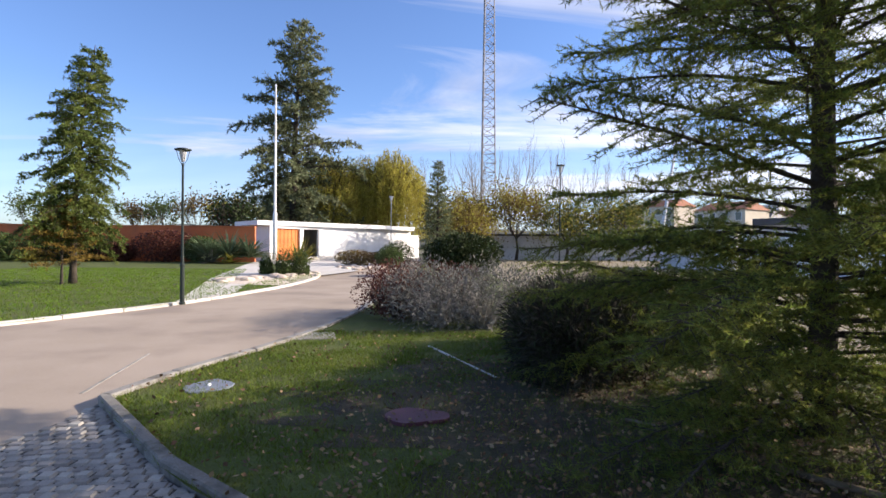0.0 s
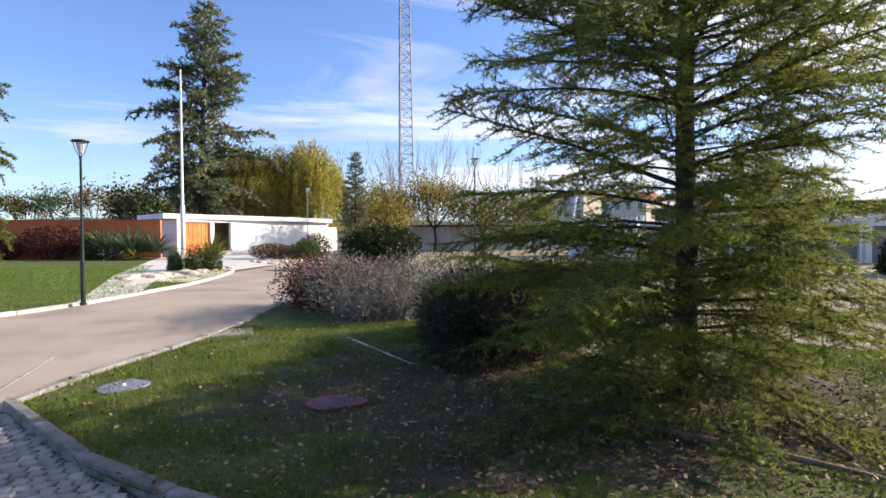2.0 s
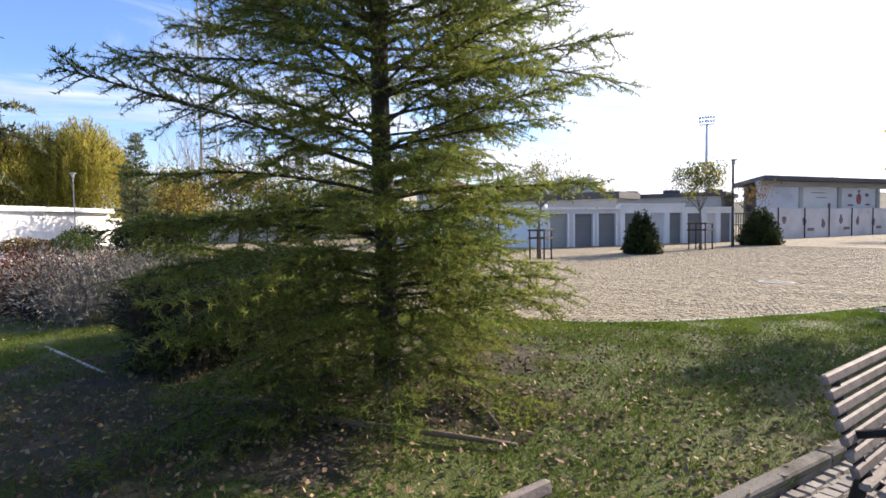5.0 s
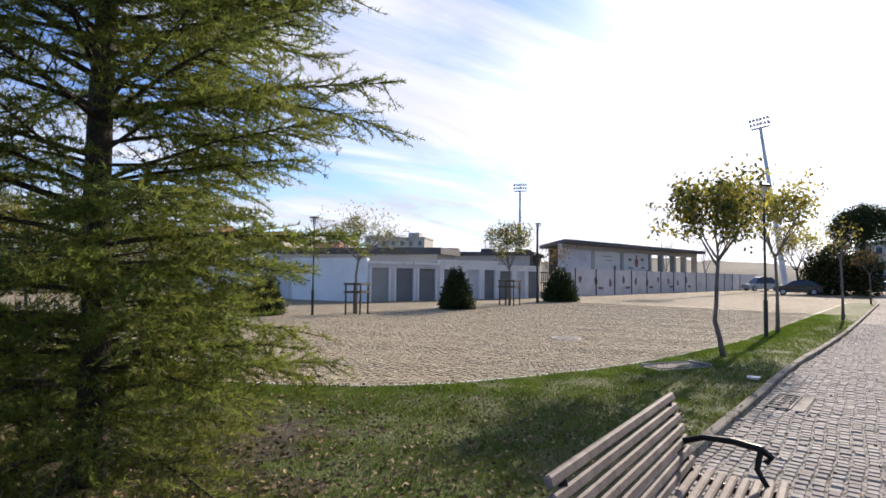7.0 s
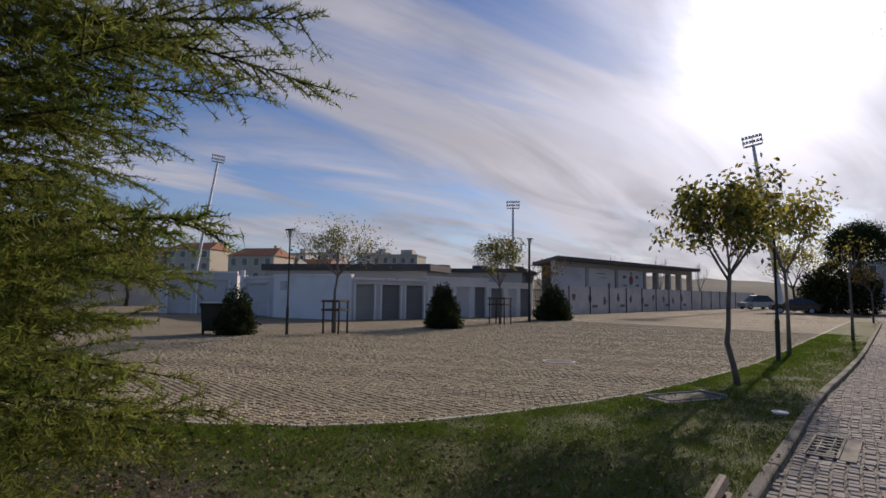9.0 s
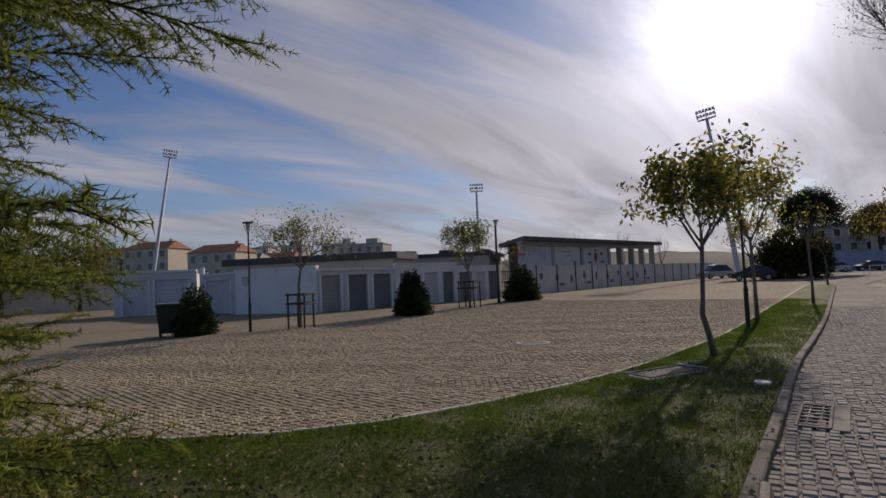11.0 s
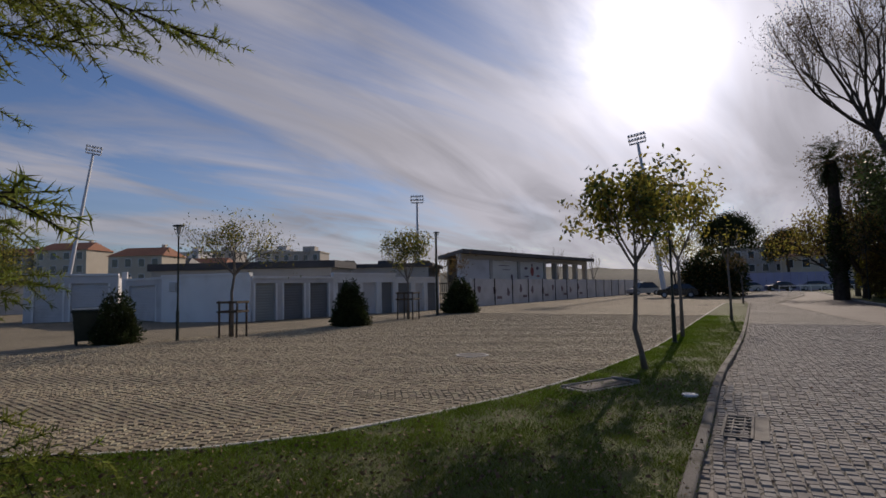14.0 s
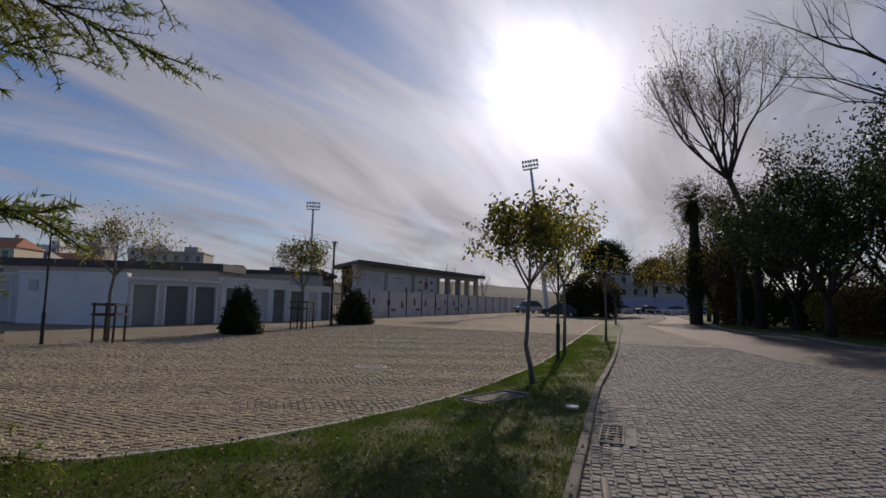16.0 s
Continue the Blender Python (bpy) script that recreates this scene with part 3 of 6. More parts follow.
def conifer(name, label, m, h, radius, low, whorl, per, twig_gap, twig_len, gap, nl, nw, material, seed, droop=-0.25, rise=0.1, trunk_r=0.1, top_pow=0.8, group="", flat=0.25, lean=(0, 0), second=True, rag=0.2, outline=None, bare=0.12):
    """A cedar: tapered trunk, tiers of limbs, side twigs on every limb and needles along every twig."""
    rng, nr = random.Random(seed), np.random.default_rng(seed)
    root = thing(name, label, "tree", m, group)
    trunk = [Vector((lean[0] * (z / h) ** 2 + 0.02 * math.sin(z * 2), lean[1] * (z / h) ** 2 + 0.02 * math.cos(z * 1.7), z)) for z in np.linspace(-0.1, h, 14)]
    part("trunk", Geo().tube(trunk, [trunk_r * (1.25 if i == 0 else 1) * (1 - 0.93 * i / 13) + 0.004 for i in range(14)], 10), BARK, root, smooth=True)
    limbs, P, D = Geo(), [], []
    z, turn = low, rng.random() * 6
    while z < h * 0.985:
        f = (z - low) / (h - low)
        for k in range(per):
            turn += 2 * math.pi / per + rng.uniform(-0.35, 0.35)
            L = radius * ((1 - f) ** top_pow) * rng.uniform(0.92 - rag, 0.92 + rag) + 0.12
            if f < 0.12:
                L *= 0.92 + 0.6 * f
            if outline:
                if outline(turn, z) == 0:
                    continue
                L *= outline(turn, z)
            zz = z + rng.uniform(-0.5, 0.5) * whorl
            o = along(trunk, min(0.99, max(0.02, (zz + 0.1) / (h + 0.1))))[0]
            line = branch_line(o, (math.cos(turn), math.sin(turn), rise + 0.55 * f), L, droop * (1 - 0.6 * f), rng, 7, 0.07)
            r0 = max(0.006, trunk_r * 0.26 * (L / radius))
            limbs.tube(line, [r0 * (1 - 0.85 * i / 7) for i in range(8)], 5, False)
            n = max(3, int(L / twig_gap))
            for i in range(n):
                t = bare + (1 - bare) * (i + rng.random()) / n
                if t > 0.995:
                    t = 0.995
                p, d = along(line, t)
                side = d.cross(Vector((0, 0, 1))).normalized() * (1 if i % 2 else -1)
                tl = twig_len * (0.45 + 0.8 * (1 - t)) * rng.uniform(0.6, 1.2) * min(1, 0.45 + L / radius)
                td = (d * rng.uniform(0.5, 1.0) + side * rng.uniform(0.6, 1.0) + Vector((0, 0, rng.uniform(-flat * 1.2, flat * 0.6)))).normalized()
                tw = branch_line(p, td, tl, rng.uniform(-0.35, 0.15), rng, 3, 0.1)
                limbs.tube(tw, [r0 * 0.28, r0 * 0.2, r0 * 0.12, 0.001], 3, False)
                lines = [tw]
                if second and tl > twig_len * 0.5:
                    for s2 in (-1, 1):
                        q, qd = along(tw, rng.uniform(0.25, 0.7))
                        lines.append(branch_line(q, (qd + qd.cross(Vector((0, 0, 1))) * s2 * 0.9 + Vector((0, 0, rng.uniform(-0.2, 0.25)))), tl * rng.uniform(0.3, 0.55), rng.uniform(-0.2, 0.25), rng, 2, 0.1))
                for ln in lines:
                    a = np.array([tuple(q) for q in ln])
                    seg = np.linalg.norm(np.diff(a, axis=0), axis=1).sum()
                    c = max(3, int(seg / gap))
                    u = np.sort(nr.random(c)) * (len(a) - 1)
                    i0 = np.minimum(u.astype(int), len(a) - 2)
                    pos = a[i0] + (a[i0 + 1] - a[i0]) * (u - i0)[:, None]
                    ax = unit(a[i0 + 1] - a[i0])
                    P.append(pos), D.append(ax * 0.75 + unit(nr.normal(size=(c, 3)) + (0, 0, 0.25)))
            a = np.array([tuple(q) for q in line])
            c = max(4, int(L * 0.5 / gap))
            u = (0.45 + 0.55 * nr.random(c)) * (len(a) - 1) * 0.999
            i0 = u.astype(int)
            P.append(a[i0] + (a[i0 + 1] - a[i0]) * (u - i0)[:, None]), D.append(unit(a[i0 + 1] - a[i0]) * 0.7 + unit(nr.normal(size=(c, 3))))
        z += whorl * rng.uniform(0.8, 1.2)
    part("branchwork", limbs, BARK, root)
    P, D = np.concatenate(P), np.concatenate(D)
    L = nl * nr.uniform(0.6, 1.2, len(P))
    part("crown", needle_tris(P, D, L, nw, nr) if nl < 0.08 else leaf_quads(P, D, L, nw, nr), material, root)
    return root


def grow(g, tips, p, d, length, r, depth, rng, spread=0.55, up=0.12, wob=0.12, keep=0.75, n=4):
    line = branch_line(p, d, length, up, rng, n, wob)
    g.tube(line, [r * (1 - 0.42 * i / n) for i in range(n + 1)], 6 if depth > 3 else 4 if depth > 1 else 3, False)
    if depth == 0:
        tips.append((line[-1], (line[-1] - line[-2]).normalized()))
        return
    for k in range(rng.choice((2, 3, 3)) if depth > 1 else 2):
        t = 1.0 if k == 0 else rng.uniform(0.35, 0.95)
        q, qd = along(line, min(t, 0.999))
        nd = (qd + Vector((rng.uniform(-1, 1), rng.uniform(-1, 1), rng.uniform(-0.5, 0.9))).normalized() * spread * (0.6 if k == 0 else 1.2)).normalized()
        grow(g, tips, q, nd, length * keep * rng.uniform(0.75, 1.1), r * (0.62 if k == 0 else 0.5), depth - 1, rng, spread, up, wob, keep, n)


def broad_tree(name, label, m, trunk_pts, trunk_r, length, depth, seed, leaf_mats=(), per_tip=6, leaf=(0.09, 0.05), cloud=0.25, spread=0.55, up=0.12, heads=3, keep=0.75, bark=None, group=""):
    """A trunk, a forking crown of limbs and, where it has leaves, one crown mesh per colour."""
    rng, nr = random.Random(seed), np.random.default_rng(seed)
    root = thing(name, label, "tree", m, group)
    bark = bark or BARK_G
    part("trunk", Geo().tube(trunk_pts, [trunk_r * (1.2 if i == 0 else 1 - 0.45 * i / len(trunk_pts)) for i in range(len(trunk_pts))], 9), bark, root, smooth=True)
    g, tips = Geo(), []
    top, d0 = Vector(trunk_pts[-1]), (Vector(trunk_pts[-1]) - Vector(trunk_pts[-2])).normalized()
    for k in range(heads):
        a = 2 * math.pi * (k + rng.random() * 0.6) / heads
        grow(g, tips, top - d0 * rng.uniform(0, 0.15), (d0 + Vector((math.cos(a), math.sin(a), 0.1)) * spread * 1.3), length, trunk_r * 0.5, depth, rng, spread, up, 0.12, keep)
    part("branchwork", g, bark, root)
    if leaf_mats:
        tp = np.array([tuple(p) for p, _ in tips])
        for i, lm in enumerate(leaf_mats):
            sel = tp[nr.random(len(tp)) < 0.75] if len(leaf_mats) > 1 else tp
            P = np.repeat(sel, per_tip, 0) + nr.normal(size=(len(sel) * per_tip, 3)) * cloud
            D = nr.normal(size=P.shape) + (0, 0, -0.5)
            part("crown", leaf_quads(P, D, leaf[0] * nr.uniform(0.6, 1.3, len(P)), leaf[1] * nr.uniform(0.7, 1.2, len(P)), nr), lm, root)
    return root


def bush(name, label, m, rad, n, leaf, material, seed, category="shrub", stems=14, group="", cone=0.0, lump=0.25, second=None, stem_mat=None):
    """Leaves round stems, with a lumpy outline; cone: how far it narrows upwards."""
    rng, nr = random.Random(seed), np.random.default_rng(seed)
    root = thing(name, label, category, m, group)
    g = Geo()
    for k in range(stems):
        a, e = rng.random() * 6.28, rng.uniform(0.35, 1.0)
        f = rng.uniform(0.4, 0.9)
        g.tube(branch_line((rng.uniform(-0.1, 0.1), rng.uniform(-0.1, 0.1), 0), (math.cos(a) * rad[0] * f * (1 - cone * 0.6), math.sin(a) * rad[1] * f * (1 - cone * 0.6), rad[2] * 2 * e), math.hypot(rad[0] * f, rad[2] * 1.5 * e), 0.1, rng, 4, 0.1), [0.014, 0.012, 0.009, 0.006, 0.003], 4, False)
    part("stemwork", g, stem_mat or BARK, root)
    lumps = unit(nr.normal(size=(18, 3)))
    for i, (mt, cnt) in enumerate(((material, n), (second, n // 3))):
        if mt is None:
            continue
        d = unit(nr.normal(size=(cnt, 3)))
        bulge = 1 + lump * ((d @ lumps.T).max(1) - 0.75) * 2
        r = nr.random(cnt) ** 0.38 * bulge
        P = d * r[:, None] * rad
        P[:, 2] += rad[2]
        if cone:
            u = 1 - nr.random(cnt) ** 0.5
            th = nr.random(cnt) * 2 * math.pi
            edge = (1.0 - cone * u ** 1.15) * np.where(u < 0.1, 0.75 + 2.5 * u, 1) * (1 + 0.17 * np.sin(4 * th + 9 * u + seed) + 0.13 * np.sin(9 * th - 15 * u))
            q = nr.random(cnt) ** 0.35 * edge
            P = np.stack([np.cos(th) * q * rad[0], np.sin(th) * q * rad[1], u * 2 * rad[2] + nr.normal(size=cnt) * 0.08], 1)
            d = unit(np.stack([np.cos(th), np.sin(th), np.full(cnt, 0.5)], 1))
        P[:, 2] = np.maximum(P[:, 2], 0.02)
        D = d + nr.normal(size=(cnt, 3)) * 0.8 + (0, 0, 0.25)
        part("foliage", leaf_quads(P, D, leaf[0] * nr.uniform(0.6, 1.3, cnt), leaf[1] * nr.uniform(0.7, 1.2, cnt), nr), mt, root)
    return root


def rosette(name, label, m, n, length, width, material, seed, up=0.5, category="plant", group=""):
    """A yucca or agave: pointed, slightly folded blades from one base."""
    rng = random.Random(seed)
    root = thing(name, label, category, m, group)
    g = Geo()
    for k in range(n):
        a, e = rng.random() * 6.28, rng.uniform(up - 0.35, up + 0.6)
        d = Vector((math.cos(a) * math.cos(e), math.sin(a) * math.cos(e), math.sin(e)))
        L = length * rng.uniform(0.7, 1.1)
        pts = branch_line((0, 0, 0.05), d, L, -0.5, rng, 4, 0.03)
        side = Vector((-math.sin(a), math.cos(a), 0))
        vs, fs = [], []
        for i, p in enumerate(pts):
            w = width * (0.6, 1.0, 0.85, 0.5, 0.02)[i] / 2
            vs += [p - side * w + Vector((0, 0, w * 0.5)), p, p + side * w + Vector((0, 0, w * 0.5))]
        for i in range(4):
            for s in (0, 1):
                fs.append((3 * i + s, 3 * i + s + 1, 3 * i + s + 4, 3 * i + s + 3))
        g.add(vs, fs)
    part("foliage", g, material, root)
    return root


# the near cedar that the path rounds
conifer("cedar_tree", "young green cedar with tiered feathery branches on the lawn", pose(2.95, 4.25, 0.04), 9.2, 2.75, 0.26, 0.157, 6, 0.048, 0.55, 0.0056, 0.048, 0.0074, NEEDLE, 11, droop=-0.28, rise=0.15, trunk_r=0.105, top_pow=0.45, flat=0.55, rag=0.26,
        outline=lambda a, z: 0 if z > 1.3 and math.cos(a - 2.2) > 0.1 and math.sin(a * 37 + z * 91) > 0.25 else (0.59 + 0.12 * max(0, math.cos(a + 0.6)) ** 2 + 0.36 * max(0, math.cos(a - 2.9))) * ((0.80 if math.cos(a + 0.4) > 0.3 else 0.97) if z < 1.6 else 0.92 if z < 2.2 else 1.08), bare=0.2)

# ---- street furniture ----


def street_lamp(label, m, h=3.65, dark=True, group="park lamps"):
    root = thing("street_lamp", label, "street lamp", m, group)
    mt = POLE if dark else STEEL
    part("pole", Geo().lathe([(0.042, 0.9), (0.038, 0.95), (0.03, 1.2), (0.025, h - 0.42), (0.03, h - 0.4), (0.03, h - 0.36)], 14), mt, root, smooth=True)
    part("base_sleeve", Geo().lathe([(0.075, -0.02), (0.075, 0.03), (0.052, 0.05), (0.05, 0.86), (0.056, 0.88), (0.056, 0.93), (0.042, 0.95)], 14), mt, root)
    g = Geo()
    for k in range(4):
        a = math.pi / 4 + k * math.pi / 2
        g.tube([(0.03 * math.cos(a), 0.03 * math.sin(a), h - 0.37), (0.10 * math.cos(a), 0.10 * math.sin(a), h - 0.25), (0.15 * math.cos(a), 0.15 * math.sin(a), h - 0.05)], 0.008, 5)
    part("bracket", g, mt, root)
    part("lantern", Geo().lathe([(0.03, h - 0.32), (0.05, h - 0.28), (0.085, h - 0.07), (0.09, h - 0.06)], 16), LAMPGLASS, root, "frosted glass lantern", smooth=True)
    part("cap", Geo().lathe([(0.18, h - 0.05), (0.185, h - 0.042), (0.185, h - 0.022), (0.1, h), (0.02, h + 0.005)], 20), mt, root)
    return root


street_lamp("dark green park lamp at the lawn's edge", pose(-6.12, 12.85, 0.05))
street_lamp("dark park lamp standing on the sett plaza", pose(12.86, 17.84, 0), 3.7)
street_lamp("dark park lamp on the narrow grass strip", pose(17.6, 4.0, 0.05), 3.9)
street_lamp("pale grey lamp beside the house", pose(-3.7, 38.9, 0), 4.9, False)
street_lamp("tall dark lamp behind the cedar", pose(4.9, 23, 0), 4.9)
street_lamp("thin dark lamp among the verge trees", pose(52.3, -1.4, 0.05), 7.0)


def bench(label, m, L=1.66):
    """Park bench: cast iron ends, wooden seat and back slats."""
    root = thing("park_bench", label, "bench", m, "benches by the path")
    for x in (0.12, L - 0.12):
        g = Geo()
        g.tube([(x, 0.06, 0.84), (x, 0.02, 0.62), (x, -0.05, 0.44), (x, -0.02, 0.30), (x, 0.10, 0.0)], [0.018, 0.022, 0.03, 0.028, 0.03], 8)
        g.tube([(x, -0.05, 0.42), (x, -0.28, 0.37), (x, -0.52, 0.40), (x, -0.56, 0.33), (x, -0.50, 0.15), (x, -0.58, 0.0)], [0.028, 0.024, 0.024, 0.024, 0.026, 0.03], 8)
        g.tube([(x, -0.02, 0.30), (x, -0.22, 0.16), (x, -0.42, 0.16), (x, -0.51, 0.20)], 0.016, 7)
        g.tube([(x, 0.0, 0.6), (x, -0.13, 0.655), (x, -0.28, 0.66), (x, -0.42, 0.64), (x, -0.47, 0.60), (x, -0.44, 0.565)], [0.02, 0.02, 0.022, 0.022, 0.02, 0.016], 8)
        g.tube([(x, -0.42, 0.64), (x, -0.40, 0.52), (x, -0.46, 0.40)], 0.016, 7)
        g.box((x, 0.10, 0.012), (0.07, 0.12, 0.024), None, 0.006)
        g.box((x, -0.58, 0.012), (0.07, 0.12, 0.024), None, 0.006)
        part("iron_end", g, IRON, root, "black cast iron end with scrolled armrest", smooth=False)
    for i in range(8):
        y, z = -0.085 - 0.062 * i, 0.425 - 0.024 * math.sin(i / 7 * math.pi)
        part("seat_slat", Geo().box((0, 0, 0), (L, 0.045, 0.034), None, 0.009), BENCHWOOD, root, at=pose(L / 2, y, z, (i - 3.5) * 1.0))
    for i in range(7):
        z = 0.475 + 0.064 * i
        part("back_slat", Geo().box((0, 0, 0), (L, 0.032, 0.050), None, 0.009), BENCHWOOD, root, at=pose(L / 2, -0.05 + 0.019 * i, z, -16))
    return root


bench("weathered slatted park bench with iron armrests", pose(3.64, 0.83, 0, 0, 0, 10) @ Matrix.Diagonal((1, 1, 0.93, 1)), 1.8)
bench("weathered slatted bench, greyed wood, beside the kerb", pose(0.50, 0.45, 0, 0, 0, 11) @ Matrix.Diagonal((1, 1, 0.84, 1)), 1.7)


def tree_guard(label, m, w=0.62, h=1.22):
    root = thing("tree_guard", label, "tree guard", m, "stakes round young trees")
    for x in (-w / 2, w / 2):
        for y in (-w / 2, w / 2):
            part("post", Geo().tube([(0, 0, -0.05), (0, 0, h)], 0.035, 8), STAKE, root, at=pose(x, y, 0, random.uniform(-1, 1), random.uniform(-1, 1), 0))
    for z in (h - 0.05, h - 0.36):
        for y in (-w / 2, w / 2):
            part("rail", Geo().box((0, y + math.copysign(0.045, y), z), (w + 0.16, 0.03, 0.07), None, 0.006), STAKE, root)
        for x in (-w / 2, w / 2):
            part("rail", Geo().box((x + math.copysign(0.045, x), 0, z), (0.03, w + 0.06, 0.07), None, 0.006), STAKE, root)
    return root


tree_guard("dark timber stakes and rails round a bare young tree", pose(14.45, 17.25, 0, 0, 0, 25))
tree_guard("dark timber stakes and rails round a leafy young tree", pose(24.62, 17.9, 0, 0, 0, 15), 0.8, 1.35)
solo("post", Geo().tube([(28.1, 18.68, -0.02), (28.1, 18.68, 4.6)], [0.05, 0.035], 10), POLE, "slim dark post beside a conifer shrub", "post")
street_lamp("distant dark lamp on the plaza", pose(28.5, 18.9, 0), 4.7)

# young trees
broad_tree("young_tree", "nearly leafless staked young tree", pose(14.5, 17.4, 0), [(0, 0, -0.05), (0.02, 0, 0.8), (0.0, 0.02, 1.5), (0.1, -0.02, 2.2)], 0.06, 0.72, 5, 21, (OLIVELEAF, GREENLEAF), 2, (0.10, 0.045), 0.12, 0.75, 0.02, 7, 0.78)
broad_tree("young_tree", "young street tree with thinning yellow-green leaves", pose(24.62, 17.9, 0), [(0, 0, -0.05), (0.02, 0, 1.2), (0.0, 0.03, 2.0)], 0.06, 0.85, 4, 22, (GREENLEAF, OLIVELEAF), 9, (0.12, 0.06), 0.15, 0.6, 0.18, 6, 0.78)
broad_tree("young_tree", "small crooked tree with sunlit olive-yellow leaves", pose(13.08, 3.49, 0.04), [(0.0, 0.0, -0.05), (-0.06, 0.05, 0.35), (-0.11, 0.12, 0.7), (-0.02, 0.12, 0.95), (-0.03, 0.1, 1.4), (0.0, 0.08, 1.85)], 0.05, 0.56, 4, 23, (OLIVELEAF, OLIVELEAF, GREENLEAF), 6, (0.115, 0.056), 0.11, 0.62, 0.12, 6, 0.80)
broad_tree("young_tree", "young tree with yellow leaves on the grass strip", pose(19.2, 4.15, 0.04), [(0, 0, -0.05), (0.02, 0.0, 1.0), (0.0, 0.03, 2.2)], 0.05, 0.78, 4, 24, (OLIVELEAF, YELLEAF), 6, (0.13, 0.065), 0.13, 0.55, 0.12, 5, 0.80)
broad_tree("young_tree", "thin young tree farther along the grass strip", pose(26.9, 3.97, 0.04), [(0, 0, -0.05), (0.02, 0.0, 1.0), (0.0, 0.03, 2.2)], 0.05, 0.6, 3, 25, (OLIVELEAF,), 2, (0.12, 0.06), 0.15, 0.3, 0.6, 3, 0.76)
broad_tree("young_tree", "thin stake-like young tree near the parked cars", pose(45.8, 5.7, 0.04), [(0, 0, -0.05), (0.02, 0.0, 1.0), (0.0, 0.03, 1.9)], 0.05, 0.6, 3, 26, (BROWNLEAF,), 4, (0.14, 0.07), 0.2, 0.6, 0.15, 3, 0.76)

# clipped conifer shrubs on the plaza
bush("conifer_shrub", "dense dark green conical shrub on the plaza", pose(20.0, 17.3, 0), (0.82, 0.82, 0.95), 9000, (0.14, 0.05), DARKLEAF, 31, "shrub", 10, "shrubs on the plaza", 0.8, 0.15)
bush("conifer_shrub", "broad dark conical shrub with a taller twig tuft", pose(31.1, 19.1, 0), (1.15, 1.15, 1.05), 9000, (0.16, 0.06), DARKLEAF, 32, "shrub", 10, "shrubs on the plaza", 0.8, 0.2)
bush("conifer_shrub", "dark bushy shrub next to the waste bin", pose(11.45, 18.75, 0), (0.62, 0.62, 0.8), 6000, (0.12, 0.05), DARKLEAF, 33, "shrub", 10, "shrubs on the plaza", 0.55, 0.3)
broad_tree("young_tree", "small brown-leaved tree behind the broad shrub", pose(31.6, 19.9, 0), [(0, 0, -0.05), (0, 0, 1.6)], 0.05, 0.8, 3, 34, (BROWNLEAF,), 6, (0.16, 0.08), 0.25, 0.6, 0.2, 4, 0.76)


def wheelie_bin(label, m):
    root = thing("waste_bin", label, "waste bin", m)
    g = Geo()
    lo, hi = (0.26, 0.30), (0.34, 0.38)
    vs = [(sx * w[0], sy * w[1], z) for z, w in ((0.12, lo), (0.5, (0.30, 0.34)), (1.0, hi)) for sx, sy in ((-1, -1), (1, -1), (1, 1), (-1, 1))]
    g.add(vs, [(3, 2, 1, 0), (8, 9, 10, 11)] + [(4 * l + i, 4 * l + (i + 1) % 4, 4 * l + 4 + (i + 1) % 4, 4 * l + 4 + i) for l in (0, 1) for i in range(4)])
    part("body", g, BINMAT, root)
    part("rim", Geo().box((0, 0, 1.0), (0.76, 0.84, 0.05), None, 0.015), BINMAT, root)
    part("lid", Geo().box((0, 0, 0), (0.74, 0.86, 0.06), None, 0.025), BINMAT, root, at=pose(0, 0, 1.06, 3))
    for x in (-0.28, 0.28):
        part("wheel", Geo().tube([(x - 0.03, 0.26, 0.1), (x + 0.03, 0.26, 0.1)], 0.1, 14), RUBBER, root)
        part("foot", Geo().box((x * 0.8, -0.2, 0.06), (0.06, 0.08, 0.13), None, 0.01), BINMAT, root)
    part("handle", Geo().tube([(-0.3, 0.44, 1.0), (-0.3, 0.5, 1.02), (0.3, 0.5, 1.02), (0.3, 0.44, 1.0)], 0.016, 7), BINMAT, root)
    return root


wheelie_bin("dark green wheeled waste bin on the plaza", pose(10.95, 19.6, 0, 0, 0, -25))

# covers and small things in the ground


def grate(m):
    root = thing("drain_grate", "cast iron slotted drain grate in a concrete surround by the kerb", "drain", m)
    part("surround", Geo().box((-0.52, -0.40, 0.0), (1.06, 0.2, 0.046), None, 0.006), DULLIRON, root)
    fr = Geo()
    for c, s in (((-0.52, 0.115, 0.004), (1.0, 0.045, 0.05)), ((-0.52, -0.275, 0.004), (1.0, 0.045, 0.05)), ((-1.0, -0.08, 0.004), (0.045, 0.345, 0.05)), ((-0.04, -0.08, 0.004), (0.045, 0.345, 0.05))):
        fr.box(c, s, None, 0.005)
    part("frame", fr, DULLIRON, root)
    for i in range(6):
        part("bar", Geo().box((-0.9 + i * 0.15, -0.08, 0.008), (0.055, 0.345, 0.03), None, 0.006), DULLIRON, root)
    for y in (-0.16, -0.0):
        part("bar", Geo().box((-0.52, y, 0.006), (0.92, 0.03, 0.03), None, 0.005), DULLIRON, root)
    part("pit", Geo().box((-0.52, -0.08, -0.01), (0.93, 0.35, 0.03)), IRON, root)
    return root


